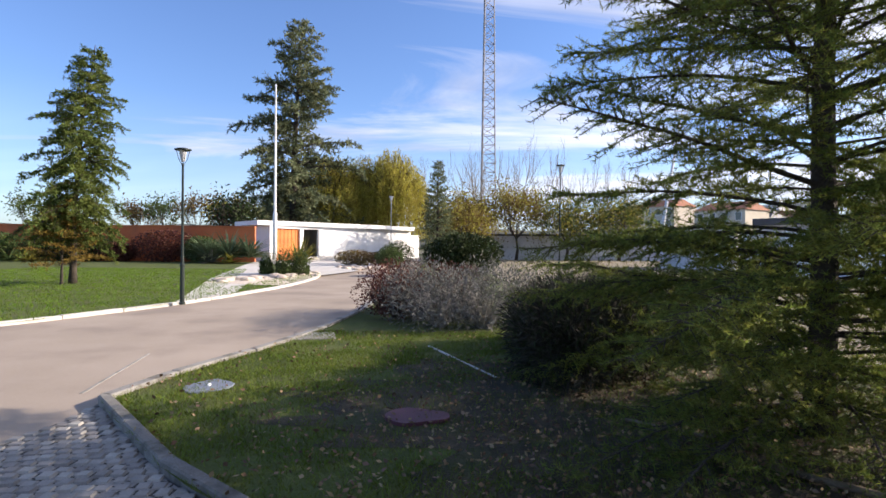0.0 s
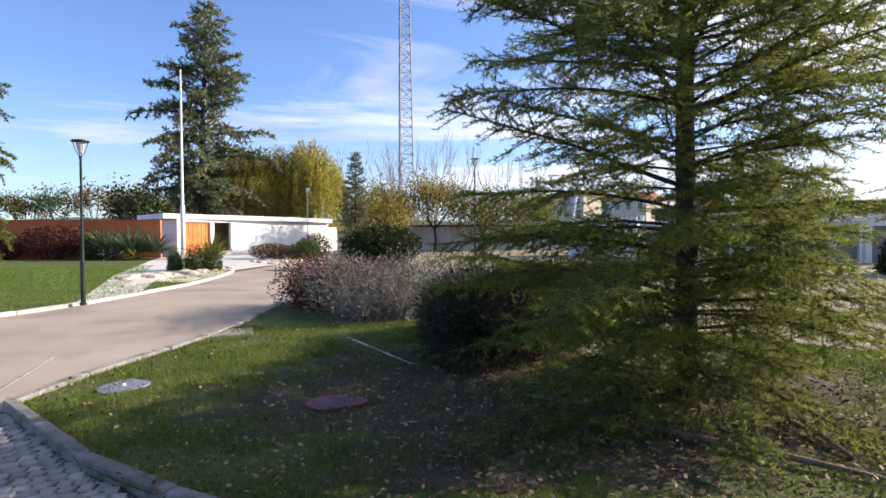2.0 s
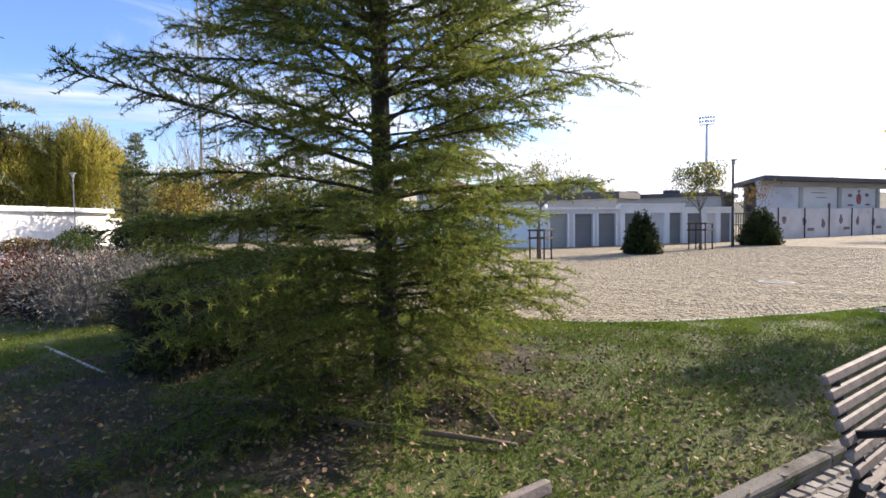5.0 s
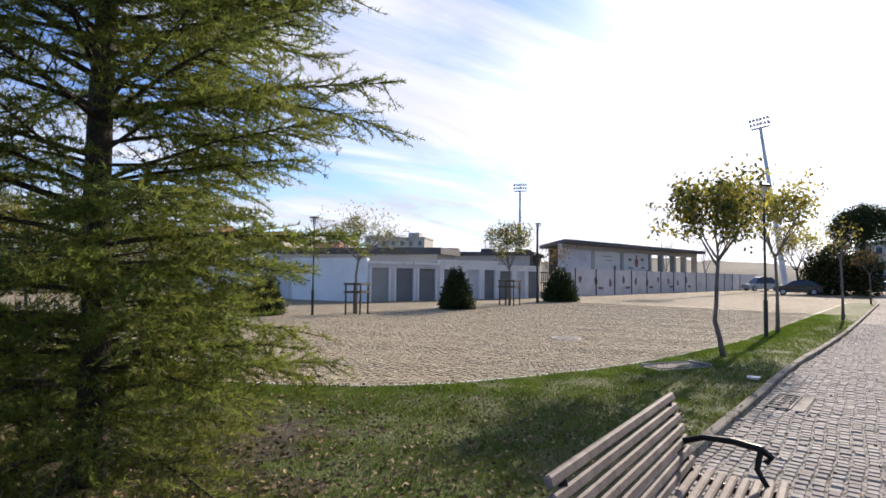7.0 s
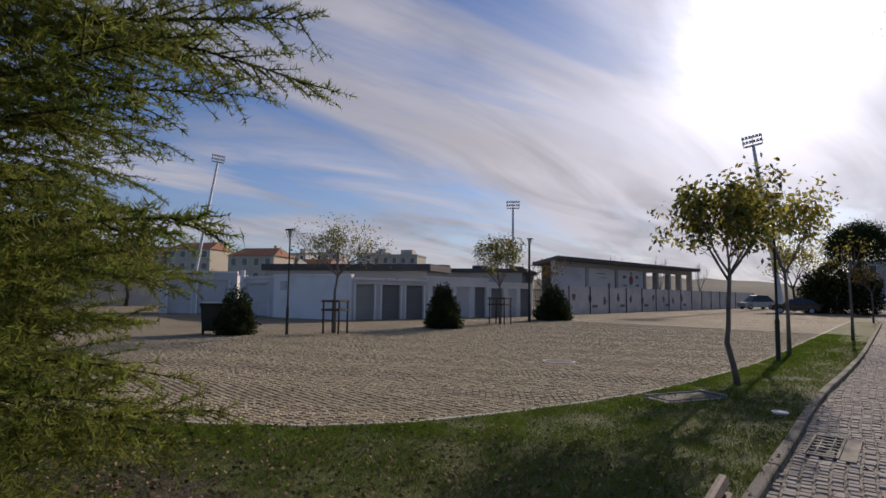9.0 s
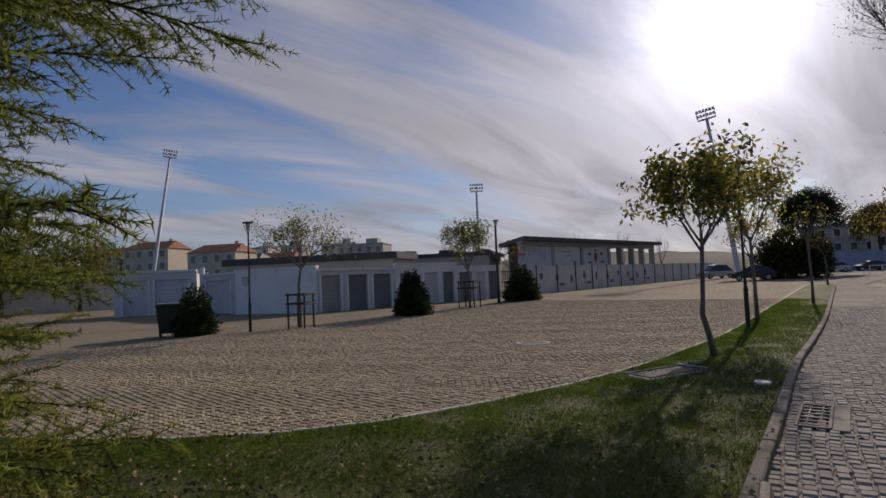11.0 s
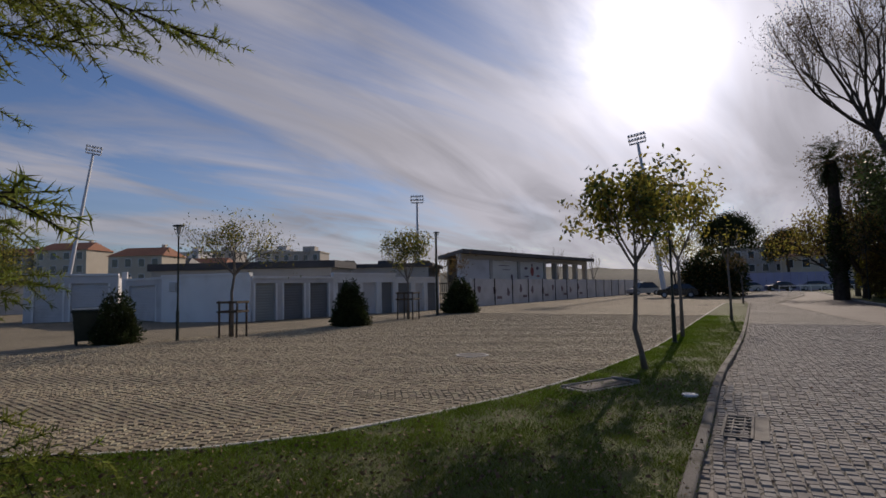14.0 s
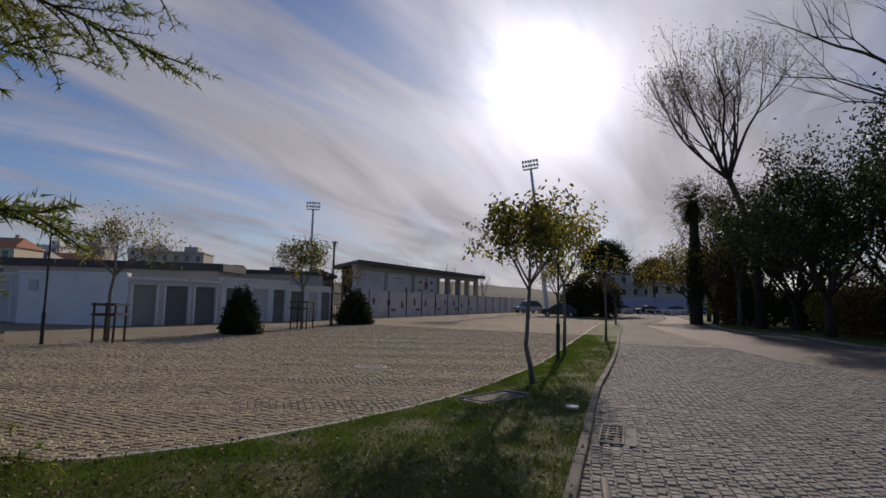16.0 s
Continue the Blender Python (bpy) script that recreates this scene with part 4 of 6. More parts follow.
grate(pose(10.3, 1.80, 0.0, 0, 0, 5) @ Matrix.Diagonal((0.95, 0.66, 1, 1)))
mh = thing("manhole_cover", "round pale manhole cover set among the setts", "manhole cover", pose(13.7, 7.35, 0.012))
part("rim", Geo().lathe([(0.36, -0.01), (0.36, 0.012), (0.31, 0.012), (0.31, 0.0)], 32), CONCRETE, mh)
part("disc", Geo().lathe([(0.305, -0.01), (0.305, 0.008), (0.02, 0.012)], 32), DULLIRON, mh)
dr = thing("inspection_cover", "raised rectangular concrete inspection cover in the grass", "cover", pose(11.2, 3.62, 0.045, 0, 0, -22) @ Matrix.Diagonal((0.9, 0.8, 0.8, 1)))
part("frame", Geo().box((0, 0, 0.0), (1.25, 0.6, 0.05), None, 0.01), KERB, dr)
part("lid", Geo().box((0, 0, 0.03), (1.05, 0.46, 0.02), None, 0.006), TARMAC, dr, "dark recessed lid")
part("lip", Geo().box((0.6, 0.0, 0.05), (0.08, 0.6, 0.05), None, 0.01), KERB, dr)
part("lip", Geo().box((0.0, 0.28, 0.04), (1.2, 0.05, 0.04), None, 0.01), KERB, dr)
solo("white_cap", Geo().lathe([(0.10, 0.04), (0.10, 0.07), (0.085, 0.078), (0.02, 0.08)], 24, (11.05, 2.4, 0)), WHITECAP, "round white plastic cap in the grass", "cap")
solo("stone_slab", Geo().box((-1.98, 8.5, 0.035), (0.62, 0.62, 0.06), Matrix.Rotation(0.25, 3, "Z"), 0.012), KERB, "flat pale concrete slab beside the kerb", "slab")
pl = thing("utility_cover", "blue-grey irregular ground cover with a small knob", "cover", pose(-2.32, 5.45, 0.045) @ Matrix.Diagonal((0.62, 0.8, 0.8, 1)))
part("plate", Geo().prism([(0.3 * math.cos(a) * (1 + 0.25 * math.sin(2 * a + 1)), 0.33 * math.sin(a) * (1 + 0.15 * math.cos(3 * a))) for a in np.linspace(0, 6.1, 18)], -0.02, 0.025), BLUEGREY, pl)
part("knob", Geo().lathe([(0.03, 0.02), (0.03, 0.04), (0.015, 0.05)], 12), WHITECAP, pl)
solo("ground_cover_plate", Geo().prism([(-0.2 + 0.27 * math.cos(a), 4.5 + 0.19 * math.sin(a) * (1 + 0.2 * math.cos(3 * a))) for a in np.linspace(0, 6.0, 20)], 0.03, 0.085), PURPLE, "flat wine-red oval cover lying in the grass", "cover")
solo("edging_strip", Geo().box((0.2, 6.85, 0.045), (0.04, 2.0, 0.035), Matrix.Rotation(0.40, 3, "Z"), 0.01), CONCRETE, "narrow concrete edging strip in the lawn", "edging")
lg = random.Random(4)
for lab, pts, r in (("dead branch lying under the cedar", [(2.1, 3.5, 0.09), (2.45, 3.1, 0.1), (2.8, 2.72, 0.1), (3.12, 2.42, 0.08)], 0.022), ("short dead branch with leaf litter", [(3.3, 3.45, 0.08), (3.28, 3.1, 0.1), (3.2, 2.75, 0.07)], 0.016), ("thin dead stick in the grass", [(1.5, 4.45, 0.08), (2.0, 4.0, 0.09), (2.5, 3.75, 0.08)], 0.014)):
    solo("fallen_branch", Geo().tube([Vector(p) for p in pts], [r, r * 1.05, r * 0.9, r * 0.6][:len(pts)], 9), LOG, lab, "branch", smooth=True)
solo("marker_post", Geo().box((0.3, 1.15, 0.3), (0.06, 0.06, 0.6), None, 0.008), CONCRETE, "small grey post behind the bench", "post")

solo("road_seam", Geo().prism([(-3.55, 5.35), (-3.52, 5.36), (-3.9, 7.3), (-3.93, 7.3)], -0.004, 0.001), KERB, "grey filled crack in the worn asphalt", "crack")

# ---- masts and poles ----
fp = thing("flagpole", "tall white flagpole standing before the house", "flagpole", pose(-12.3, 40, 0.05))
part("pole", Geo().lathe([(0.15, 0), (0.15, 3.6), (0.10, 3.75), (0.085, 7), (0.06, 12.9), (0.08, 12.95), (0.02, 13.05)], 14), WHITE, fp, smooth=True)
part("base", Geo().lathe([(0.45, -0.05), (0.45, 0.12), (0.2, 0.2)], 18), CONCRETE, fp)


def lattice_mast(m, h, w0, w1, step):
    root = thing("lattice_mast", "tall grey steel lattice radio mast", "mast", m)
    n = int(h / step)
    corner = lambda k, z: Vector(((w0 + (w1 - w0) * z / h) * math.cos(k * 2.0944) / 2, (w0 + (w1 - w0) * z / h) * math.sin(k * 2.0944) / 2, z))
    for k in range(3):
        part("leg", Geo().tube([corner(k, 0), corner(k, h)], 0.11, 6), MASTRED, root)
    g = Geo()
    for i in range(n):
        z0, z1 = i * step, (i + 1) * step
        for k in range(3):
            a, b = (k, k + 1) if i % 2 else (k + 1, k)
            g.tube([corner(a, z0), corner(b, z1)], 0.055, 4)
            g.tube([corner(k, z1), corner(k + 1, z1)], 0.05, 4)
    part("bracing", g, MASTRED, root)
    return root


lattice_mast(pose(7.0, 90, 0), 58, 3.3, 1.6, 1.5)


def floodlight_mast(label, m, h):
    root = thing("floodlight_mast", label, "floodlight", m, "floodlight masts")
    part("pole", Geo().lathe([(0.5, 0), (0.42, 0.3), (0.22, h)], 12), PALE_STEEL, root, smooth=True)
    part("platform", Geo().box((0, 0, h), (0.4, 2.4, 0.2)), PALE_STEEL, root)
    for z in (h + 0.5, h + 1.25):
        part("crossbar", Geo().box((0, 0, z), (0.12, 2.9, 0.12)), PALE_STEEL, root)
    for y in (-1.3, 0, 1.3):
        part("upright", Geo().box((0, y, h + 0.7), (0.1, 0.1, 1.6)), PALE_STEEL, root)
    for z in (h + 0.5, h + 1.25):
        for k in range(6):
            part("lamp", Geo().box((0, 0, 0), (0.3, 0.36, 0.42), None, 0.06), PALE_STEEL, root, at=pose(-0.3, -1.2 + 0.48 * k, z + 0.1, 0, 25))
    return root


floodlight_mast("slim floodlight mast behind the garages", pose(96, 72.4, 0, 0, 0, 36), 20)
floodlight_mast("tall slightly leaning floodlight mast against bright sky", Matrix.Translation((95, 22.3, 0)) @ Matrix.Rotation(radians(-7), 4, "X") @ pose(0, 0, 0, 0, 0, 5), 25)
floodlight_mast("pale floodlight mast leaning over the rooftops", Matrix.Translation((47.6, 120.9, 0)) @ Matrix.Rotation(radians(8), 4, Vector((0.37, 0.93, 0))) @ pose(0, 0, 0, 0, 0, 60), 30)

# ---- walls, garages and buildings round the plaza ----


def wall_run(root, p, q, h, openings, material, t=0.22, z0=-0.05, name="wall"):
    """A wall from p to q with openings (from, to, sill, head); pieces butt against one another."""
    d = Vector((q[0] - p[0], q[1] - p[1], 0))
    L, ang = d.length, math.atan2(d.y, d.x)
    rot = Matrix.Rotation(ang, 3, "Z")
    org = Vector((p[0], p[1], 0))

    def piece(a, b, lo, hi):
        if b - a > 0.01 and hi - lo > 0.01:
            part(name, Geo().box(org + rot @ Vector(((a + b) / 2, 0, (lo + hi) / 2)), (b - a, t, hi - lo), rot), material, root)
    x = 0.0
    for a, b, lo, hi in sorted(openings):
        piece(x, a, z0, h)
        piece(a, b, hi, h)
        piece(a, b, z0, lo)
        x = b
    piece(x, L, z0, h)
    return org, rot, L


def ribbed(w, h, n):
    """One folded sheet with n horizontal ribs."""
    prof = []
    for i in range(n):
        z = -h / 2 + h * i / n
        prof += [(-0.012, z), (-0.03, z + h / n * 0.2), (-0.03, z + h / n * 0.8), (-0.012, z + h / n)]
    prof += [(0.015, h / 2), (0.015, -h / 2)]
    k = len(prof)
    vs = [(s * w / 2, y, z) for s in (-1, 1) for y, z in prof]
    return Geo().add(vs, [tuple(range(k)), tuple(range(2 * k - 1, k - 1, -1))] + [((i + 1) % k, i, k + i, k + (i + 1) % k) for i in range(k)])


def garage(label, p, q, h, doors, material=None, cap=0.12, roof_depth=5.0, dm=None):
    root = thing("garage", label, "garage", group="garage row")
    material = material or GREYWALL
    org, rot, L = wall_run(root, p, q, h, [(a, b, -0.05, hh) for a, b, hh, _ in doors], material)
    for a, b, hh, k in doors:
        c = org + rot @ Vector(((a + b) / 2, 0.06, hh / 2))
        part("door", ribbed(b - a, hh, 14), (SHUTTER, SHUTTER_D, GREYWALL)[k], root, "ribbed roller shutter", at=Matrix.Translation(c) @ rot.to_4x4())
        for s in (a - 0.05, b + 0.05):
            part("jamb", Geo().box(org + rot @ Vector((s, -0.125, hh / 2)), (0.1, 0.05, hh), rot), WHITE, root)
    part("parapet", Geo().box(org + rot @ Vector((L / 2, -0.02, h + cap / 2)), (L, 0.34, cap), rot), WHITE, root)
    part("roof", Geo().box(org + rot @ Vector((L / 2, roof_depth / 2 + 0.12, h - 0.1)), (L, roof_depth, 0.1), rot), DARKROOF, root)
    for s in (0.11, L - 0.11):
        part("side_wall", Geo().box(org + rot @ Vector((s, roof_depth / 2 + 0.12, (h - 0.15) / 2)), (0.2, roof_depth, h - 0.15), rot), material, root)
    part("back_wall", Geo().box(org + rot @ Vector((L / 2, roof_depth + 0.2, h / 2)), (L, 0.15, h), rot), material, root)
    return root, org, rot


garage("grey rendered shed with pale gates behind the bin", (15.2, 38.2), (19.0, 35.4), 2.65, [(0.5, 1.9, 2.2, 2), (2.3, 4.2, 2.2, 2)], roof_depth=3)
solo("end_pillar", Geo().box((19.15, 35.0, 1.4), (0.28, 0.28, 2.9), Matrix.Rotation(-0.6, 3, "Z"), 0.02), WHITE, "bright white end pillar of the sheds", "pillar")
garage("recessed pale gate between white sheds", (19.25, 34.9), (19.0, 30.2), 2.3, [(0.5, 3.9, 2.0, 2)], roof_depth=3)
g0, o0, r0 = garage("plain white rendered shed wall with a small meter box", (18.8, 30.0), (20.7, 25.0), 2.38, [], WHITE, roof_depth=4)
part("meter_box", Geo().box(o0 + r0 @ Vector((0.75, -0.16, 1.85)), (0.42, 0.1, 0.5), r0, 0.02), STEEL, g0, "grey wall-mounted meter box")
garage("garage bay with three grey roller shutters", (20.7, 25.0), (25.9, 24.6), 2.2, [(0.15, 1.35, 1.95, 0), (1.85, 3.15, 1.95, 1), (3.55, 4.85, 1.95, 1)])
garage("taller garage bay with pale flush doors", (25.9, 24.6), (30.8, 24.0), 2.42, [(0.3, 1.5, 1.95, 1), (2.2, 3.3, 1.95, 2), (3.7, 4.7, 1.95, 1)], WHITE)
garage("last garage bay with narrow dark shutters", (30.8, 24.0), (34.7, 23.3), 2.18, [(0.2, 1.3, 1.9, 1), (1.7, 2.5, 1.9, 2), (2.8, 3.7, 1.9, 1)], WHITE)
shed = thing("low_building", "dark low building with flat sheet roof behind the garages", "building")
part("wall", Geo().prism([(25.5, 44.5), (33.2, 32.4), (37, 34), (30, 48)], 0, 3.3), BEIGE, shed)
part("roof", Geo().prism([(25.2, 44.6), (33.2, 32.0), (37.6, 34), (30, 48.6)], 3.3, 3.85), DARKROOF, shed)
shed2 = thing("low_building", "long low hall with dark roof behind the garages", "building")
part("wall", Geo().prism([(37.5, 40), (43.4, 30.6), (50, 34), (44, 44)], 0, 3.5), BEIGE, shed2)
part("roof", Geo().prism([(37, 40.3), (43.4, 30.1), (50.6, 34), (44, 44.6)], 3.5, 3.85), DARKROOF, shed2)
for k in range(3):
    part("roof_vent", Geo().box((40.5 + 3 * k, 38 - 2.2 * k, 4.05), (1.1, 1.1, 0.45), None, 0.05), DARKROOF, shed2)
gate = thing("metal_gate", "dark barred metal gate beside the mural wall", "gate")
for k in range(18):
    f = k / 17
    part("bar", Geo().box((34.9 + 4.8 * f, 23.4 + 0.45 * f, 0.95), (0.04, 0.04, 1.9)), IRON, gate)
for z in (0.25, 1.1, 1.85):
    part("rail", Geo().box((37.3, 23.62, z), (4.9, 0.05, 0.07), Matrix.Rotation(0.093, 3, "Z")), IRON, gate)

mural = thing("mural_wall", "long grey wall with faded painted figures and dark posts", "wall", kind="structure")
MP, MQ = Vector((39.8, 23.85, 0)), Vector((94, 25.8, 0))
mo, mr, mL = wall_run(mural, MP, MQ, 2.2, [], GREYWALL)
for k in range(14):
    part("fence_post", Geo().box(mo + mr @ Vector((0.4 + 3.4 * k, -0.16, 1.1)), (0.055, 0.055, 2.3), mr), IRON, mural)
for k in range(10):
    s = 1.2 + 2.6 * k
    part("painted_mark", Geo().prism([(0.26 * math.cos(a) * (1 + 0.3 * math.sin(3 * a + k)), 0.34 * math.sin(a) * (1 + 0.2 * math.cos(2 * a + k))) for a in np.linspace(0, 6, 12)], -0.004, 0.004), INK, mural, at=Matrix.Translation(mo + mr @ Vector((s, -0.118, 1.35 - 0.15 * (k % 3)))) @ mr.to_4x4() @ Matrix.Rotation(radians(90), 4, "X"))
    if k % 2:
        part("painted_mark", Geo().box(mo + mr @ Vector((s + 0.9, -0.114, 0.62)), (0.9, 0.008, 0.22), mr), INK, mural)
pav = thing("open_pavilion", "flat-roofed concrete pavilion on pillars with poster panels", "building")
PP, PQ = Vector((43.4, 27.3, 0)), Vector((70.7, 26.1, 0))
PANG = math.atan2(PQ.y - PP.y, PQ.x - PP.x)
PB = Matrix.Rotation(PANG, 3, "Z")
pl_at = lambda s, y, z: PP + PB @ Vector((s, y, z))
part("roof", Geo().prism([tuple(pl_at(s, y, 0)[:2]) for s, y in ((-0.7, -1.0), (28, -1.0), (28, 9), (6, 7))], 4.5, 4.85), DARKROOF, pav, "dark flat roof slab")
part("beam", Geo().box(pl_at(13.7, 0, 4.28), (27.4, 0.5, 0.44), PB), BEIGE, pav)
part("front_wall", Geo().box(pl_at(2.35, 0.0, 2.0), (4.7, 0.35, 4.1), PB), GREYWALL, pav)
part("parapet_wall", Geo().box(pl_at(16.2, 0.3, 1.1), (21.8, 0.25, 2.2), PB), GREYWALL, pav)
part("back_wall", Geo().box(pl_at(10.5, 5.5, 2.2), (9.5, 0.25, 4.4), PB), BEIGE, pav)
part("back_wall", Geo().box(pl_at(23.6, 7, 2.2), (8.6, 0.25, 4.4), PB), BEIGE, pav)
for s in (4.95, 10.2, 15.9, 18.7, 21.6, 24.3, 27.2):
    part("pillar", Geo().box(pl_at(s, 0.02, 2.05), (0.45, 0.56, 4.06), PB, 0.03), BEIGE, pav)
for k, (s0, s1) in enumerate(((5.3, 9.9), (10.5, 15.6))):
    c = pl_at((s0 + s1) / 2, -0.1, 3.1)
    part("poster_panel", Geo().box(c, (s1 - s0, 0.12, 1.9), PB, 0.02), POSTER, pav, ("pale poster panel", "poster panel with a faded red figure")[k])
    marks = ((0, 0.0, 0.75, 1.0, REDINK), (0, 0.66, 0.35, 0.28, INK), (-1.3, 0.3, 0.7, 0.3, INK), (1.2, 0.35, 0.6, 0.34, INK), (-1.2, -0.55, 1.0, 0.16, INK), (1.3, -0.5, 0.8, 0.18, REDINK)) if k else ((-0.3, 0.5, 2.2, 0.07, INK), (0.2, 0.1, 1.6, 0.06, INK), (1.2, -0.6, 0.4, 0.5, INK))
    for dx, dz, w, hh, mt in marks:
        part("print", Geo().prism([(w / 2 * math.cos(a), hh / 2 * math.sin(a)) for a in np.linspace(0, 5.8, 12)], -0.004, 0.004), mt, pav, at=Matrix.Translation(c + PB @ Vector((dx, -0.068, dz))) @ PB.to_4x4() @ Matrix.Rotation(radians(90), 4, "X"))
    part("strip_light", Geo().box(pl_at((s0 + s1) / 2, -0.4, 4.0), (1.6, 0.16, 0.1), PB, 0.02), WHITE, pav)


def house(label, c, w, d, h, rot, material, storeys, bays, flat=False, roof_mat=None, group="houses beyond the plaza"):
    root = thing("house", label, "house", pose(c[0], c[1], 0, 0, 0, rot), group)
    part("wall", Geo().box((0, 0, h / 2), (w, d, h)), material, root)
    if flat:
        part("roof", Geo().box((0, 0, h + 0.2), (w + 0.4, d + 0.4, 0.4)), material, root)
        part("stair_head", Geo().box((w * 0.2, 0, h + 1.2), (w * 0.25, d * 0.4, 1.6)), material, root)
    else:
        g = Geo()
        rh = d * 0.22
        g.add([(-w / 2 - 0.3, -d / 2 - 0.3, h), (w / 2 + 0.3, -d / 2 - 0.3, h), (w / 2 + 0.3, d / 2 + 0.3, h), (-w / 2 - 0.3, d / 2 + 0.3, h), (-w / 2 + 1, 0, h + rh), (w / 2 - 1, 0, h + rh)], [(0, 1, 5, 4), (2, 3, 4, 5), (1, 2, 5), (3, 0, 4), (3, 2, 1, 0)])
        part("roof", g, roof_mat or TILE, root)
        part("chimney", Geo().box((w * 0.25, d * 0.12, h + rh * 0.9), (0.7, 0.7, 1.7)), material, root)
    sh, sw = h / storeys, w / bays
    for s in range(storeys):
        for b in range(bays):
            x, z = -w / 2 + sw * (b + 0.5), sh * (s + 0.55)
            wi = part("window", Geo().box((x, -d / 2 - 0.03, z), (sw * 0.42 + 0.2, 0.08, sh * 0.5 + 0.2)), WHITE, root)
            part("pane", Geo().box((x, -d / 2 - 0.075, z), (sw * 0.42, 0.02, sh * 0.5)), GLASS, wi)
    return root


house("cream town house with a tiled roof and chimneys", (57, 141), 12, 9, 11.6, -58, CREAM, 4, 4)
house("pale narrow town house with tiled roof", (50, 150), 9, 9, 10.5, -58, BEIGE, 4, 3)
house("two-storey beige house with red tiled roof", (61, 116), 11, 9, 9.2, -58, CREAM, 3, 4)
house("white apartment block on the rise", (100, 166), 8, 9, 14, -58, GREYWALL, 5, 3, True)
house("long beige apartment block among trees", (116, 176), 15, 10, 15.5, -58, BEIGE, 6, 5, True)
house("grey apartment block on the rise", (128, 160), 12, 10, 15.5, -58, GREYWALL, 6, 4, True)
house("wide beige apartment block with flat roof", (112, 128.5), 14, 10, 12.6, -58, BEIGE, 4, 5, True)
house("low white house with a dark roof", (76, 136), 14, 8, 8.6, -58, GREYWALL, 2, 4, False, DARKROOF)
house("pale house between distant trees", (90, 140), 12, 8, 9.4, -58, CREAM, 3, 4)
house("distant pale block behind the pines", (150, 14), 16, 10, 9, -85, BEIGE, 3, 6, True)
house("distant cream house beyond the hoarding", (140, 2), 14, 10, 6.5, -85, CREAM, 2, 5)

hoard = thing("hoarding", "lilac-grey site hoarding at the end of the road", "fence")
for k in range(14):
    f = k / 14
    part("panel", Geo().box((107.5 + 7.5 * (f + 0.035), 14 - 16 * (f + 0.035), 1.5), (1.2, 0.06, 3.0), Matrix.Rotation(math.atan2(-16, 7.5), 3, "Z")), LILAC, hoard)
rail = thing("guard_rail", "low white post-and-rail barrier at the road's end", "barrier")
for k in range(12):
    part("post", Geo().box((92 + 0.6 * k, 6.5 - 1.2 * k, 0.45), (0.1, 0.1, 0.9)), WHITE, rail)
part("rail", Geo().tube([(92, 6.5, 0.85), (98.6, -6.7, 0.85)], 0.05, 6), WHITE, rail)

# house on the north side
ho = thing("villa", "low white flat-roofed house with orange boarded doors", "house", pose(0, 0, 0))
VA, VB, VC = Vector((-14.4, 45.2, 0)), Vector((-7.6, 53.5, 0)), Vector((-3.7, 60.0, 0))
vo, vr, vL = wall_run(ho, VA, VB, 2.98, [(0.35, 3.0, -0.05, 2.75), (3.35, 5.0, -0.05, 2.75)], WHITE, 0.3, name="front_wall")
wall_run(ho, VB, VC, 2.9, [], WHITE, 0.3, name="side_wall")
wall_run(ho, VC, (-2.8, 61.2), 2.5, [], WHITE, 0.3, name="end_wall")
part("roof", Geo().prism([(-15.0, 44.2), (-6.9, 53.2), (-3.1, 59.6), (-7.0, 62.5), (-11.5, 57.5), (-18.6, 48.8)], 2.985, 3.36), WHITE, ho, "white concrete roof slab")
for k in range(7):
    part("door_board", Geo().box(vo + vr @ Vector((0.54 + 0.378 * k, 0.05, 1.37)), (0.35, 0.06, 2.74), vr, 0.01), ORANGE, ho, "orange timber board")
part("entry_floor", Geo().box(vo + vr @ Vector((4.1, 1.4, 0.0)), (1.8, 2.4, 0.04), vr), TARMAC, ho)
part("back_wall", Geo().box(vo + vr @ Vector((vL / 2, 4.2, 1.45)), (vL, 0.2, 2.9), vr), STEEL, ho)
part("end_wall", Geo().box(vo + vr @ Vector((0.1, 2.15, 1.45)), (0.2, 3.9, 2.9), vr), WHITE, ho)
for k in range(3):
    part("step", Geo().box(vo + vr @ Vector((5.0, -0.85 - 0.55 * k, 0.30 - 0.12 * k)), (5.0, 0.6, 0.12), vr, 0.015), PALE_PAVE, ho)
rw = thing("wall_garden", "orange-red rendered garden wall with a thin coping", "wall", kind="structure")
wall_run(rw, (-70, 42), (-14.4, 42), 2.72, [], REDWALL, 0.25)
part("coping", Geo().box((-42.2, 42, 2.75), (55.6, 0.36, 0.06)), REDWALL, rw)
nw = thing("wall_north", "grey rendered low building beyond the plaza", "wall", kind="structure")
wall_run(nw, (3.5, 58), (40, 58), 2.5, [], GREYWALL)
part("roof", Geo().box((21.7, 61, 2.62), (37, 6.6, 0.2)), DARKROOF, nw)
part("back_wall", Geo().box((21.7, 64, 1.2), (37, 0.2, 2.4)), GREYWALL, nw)

# ---- vehicles ----


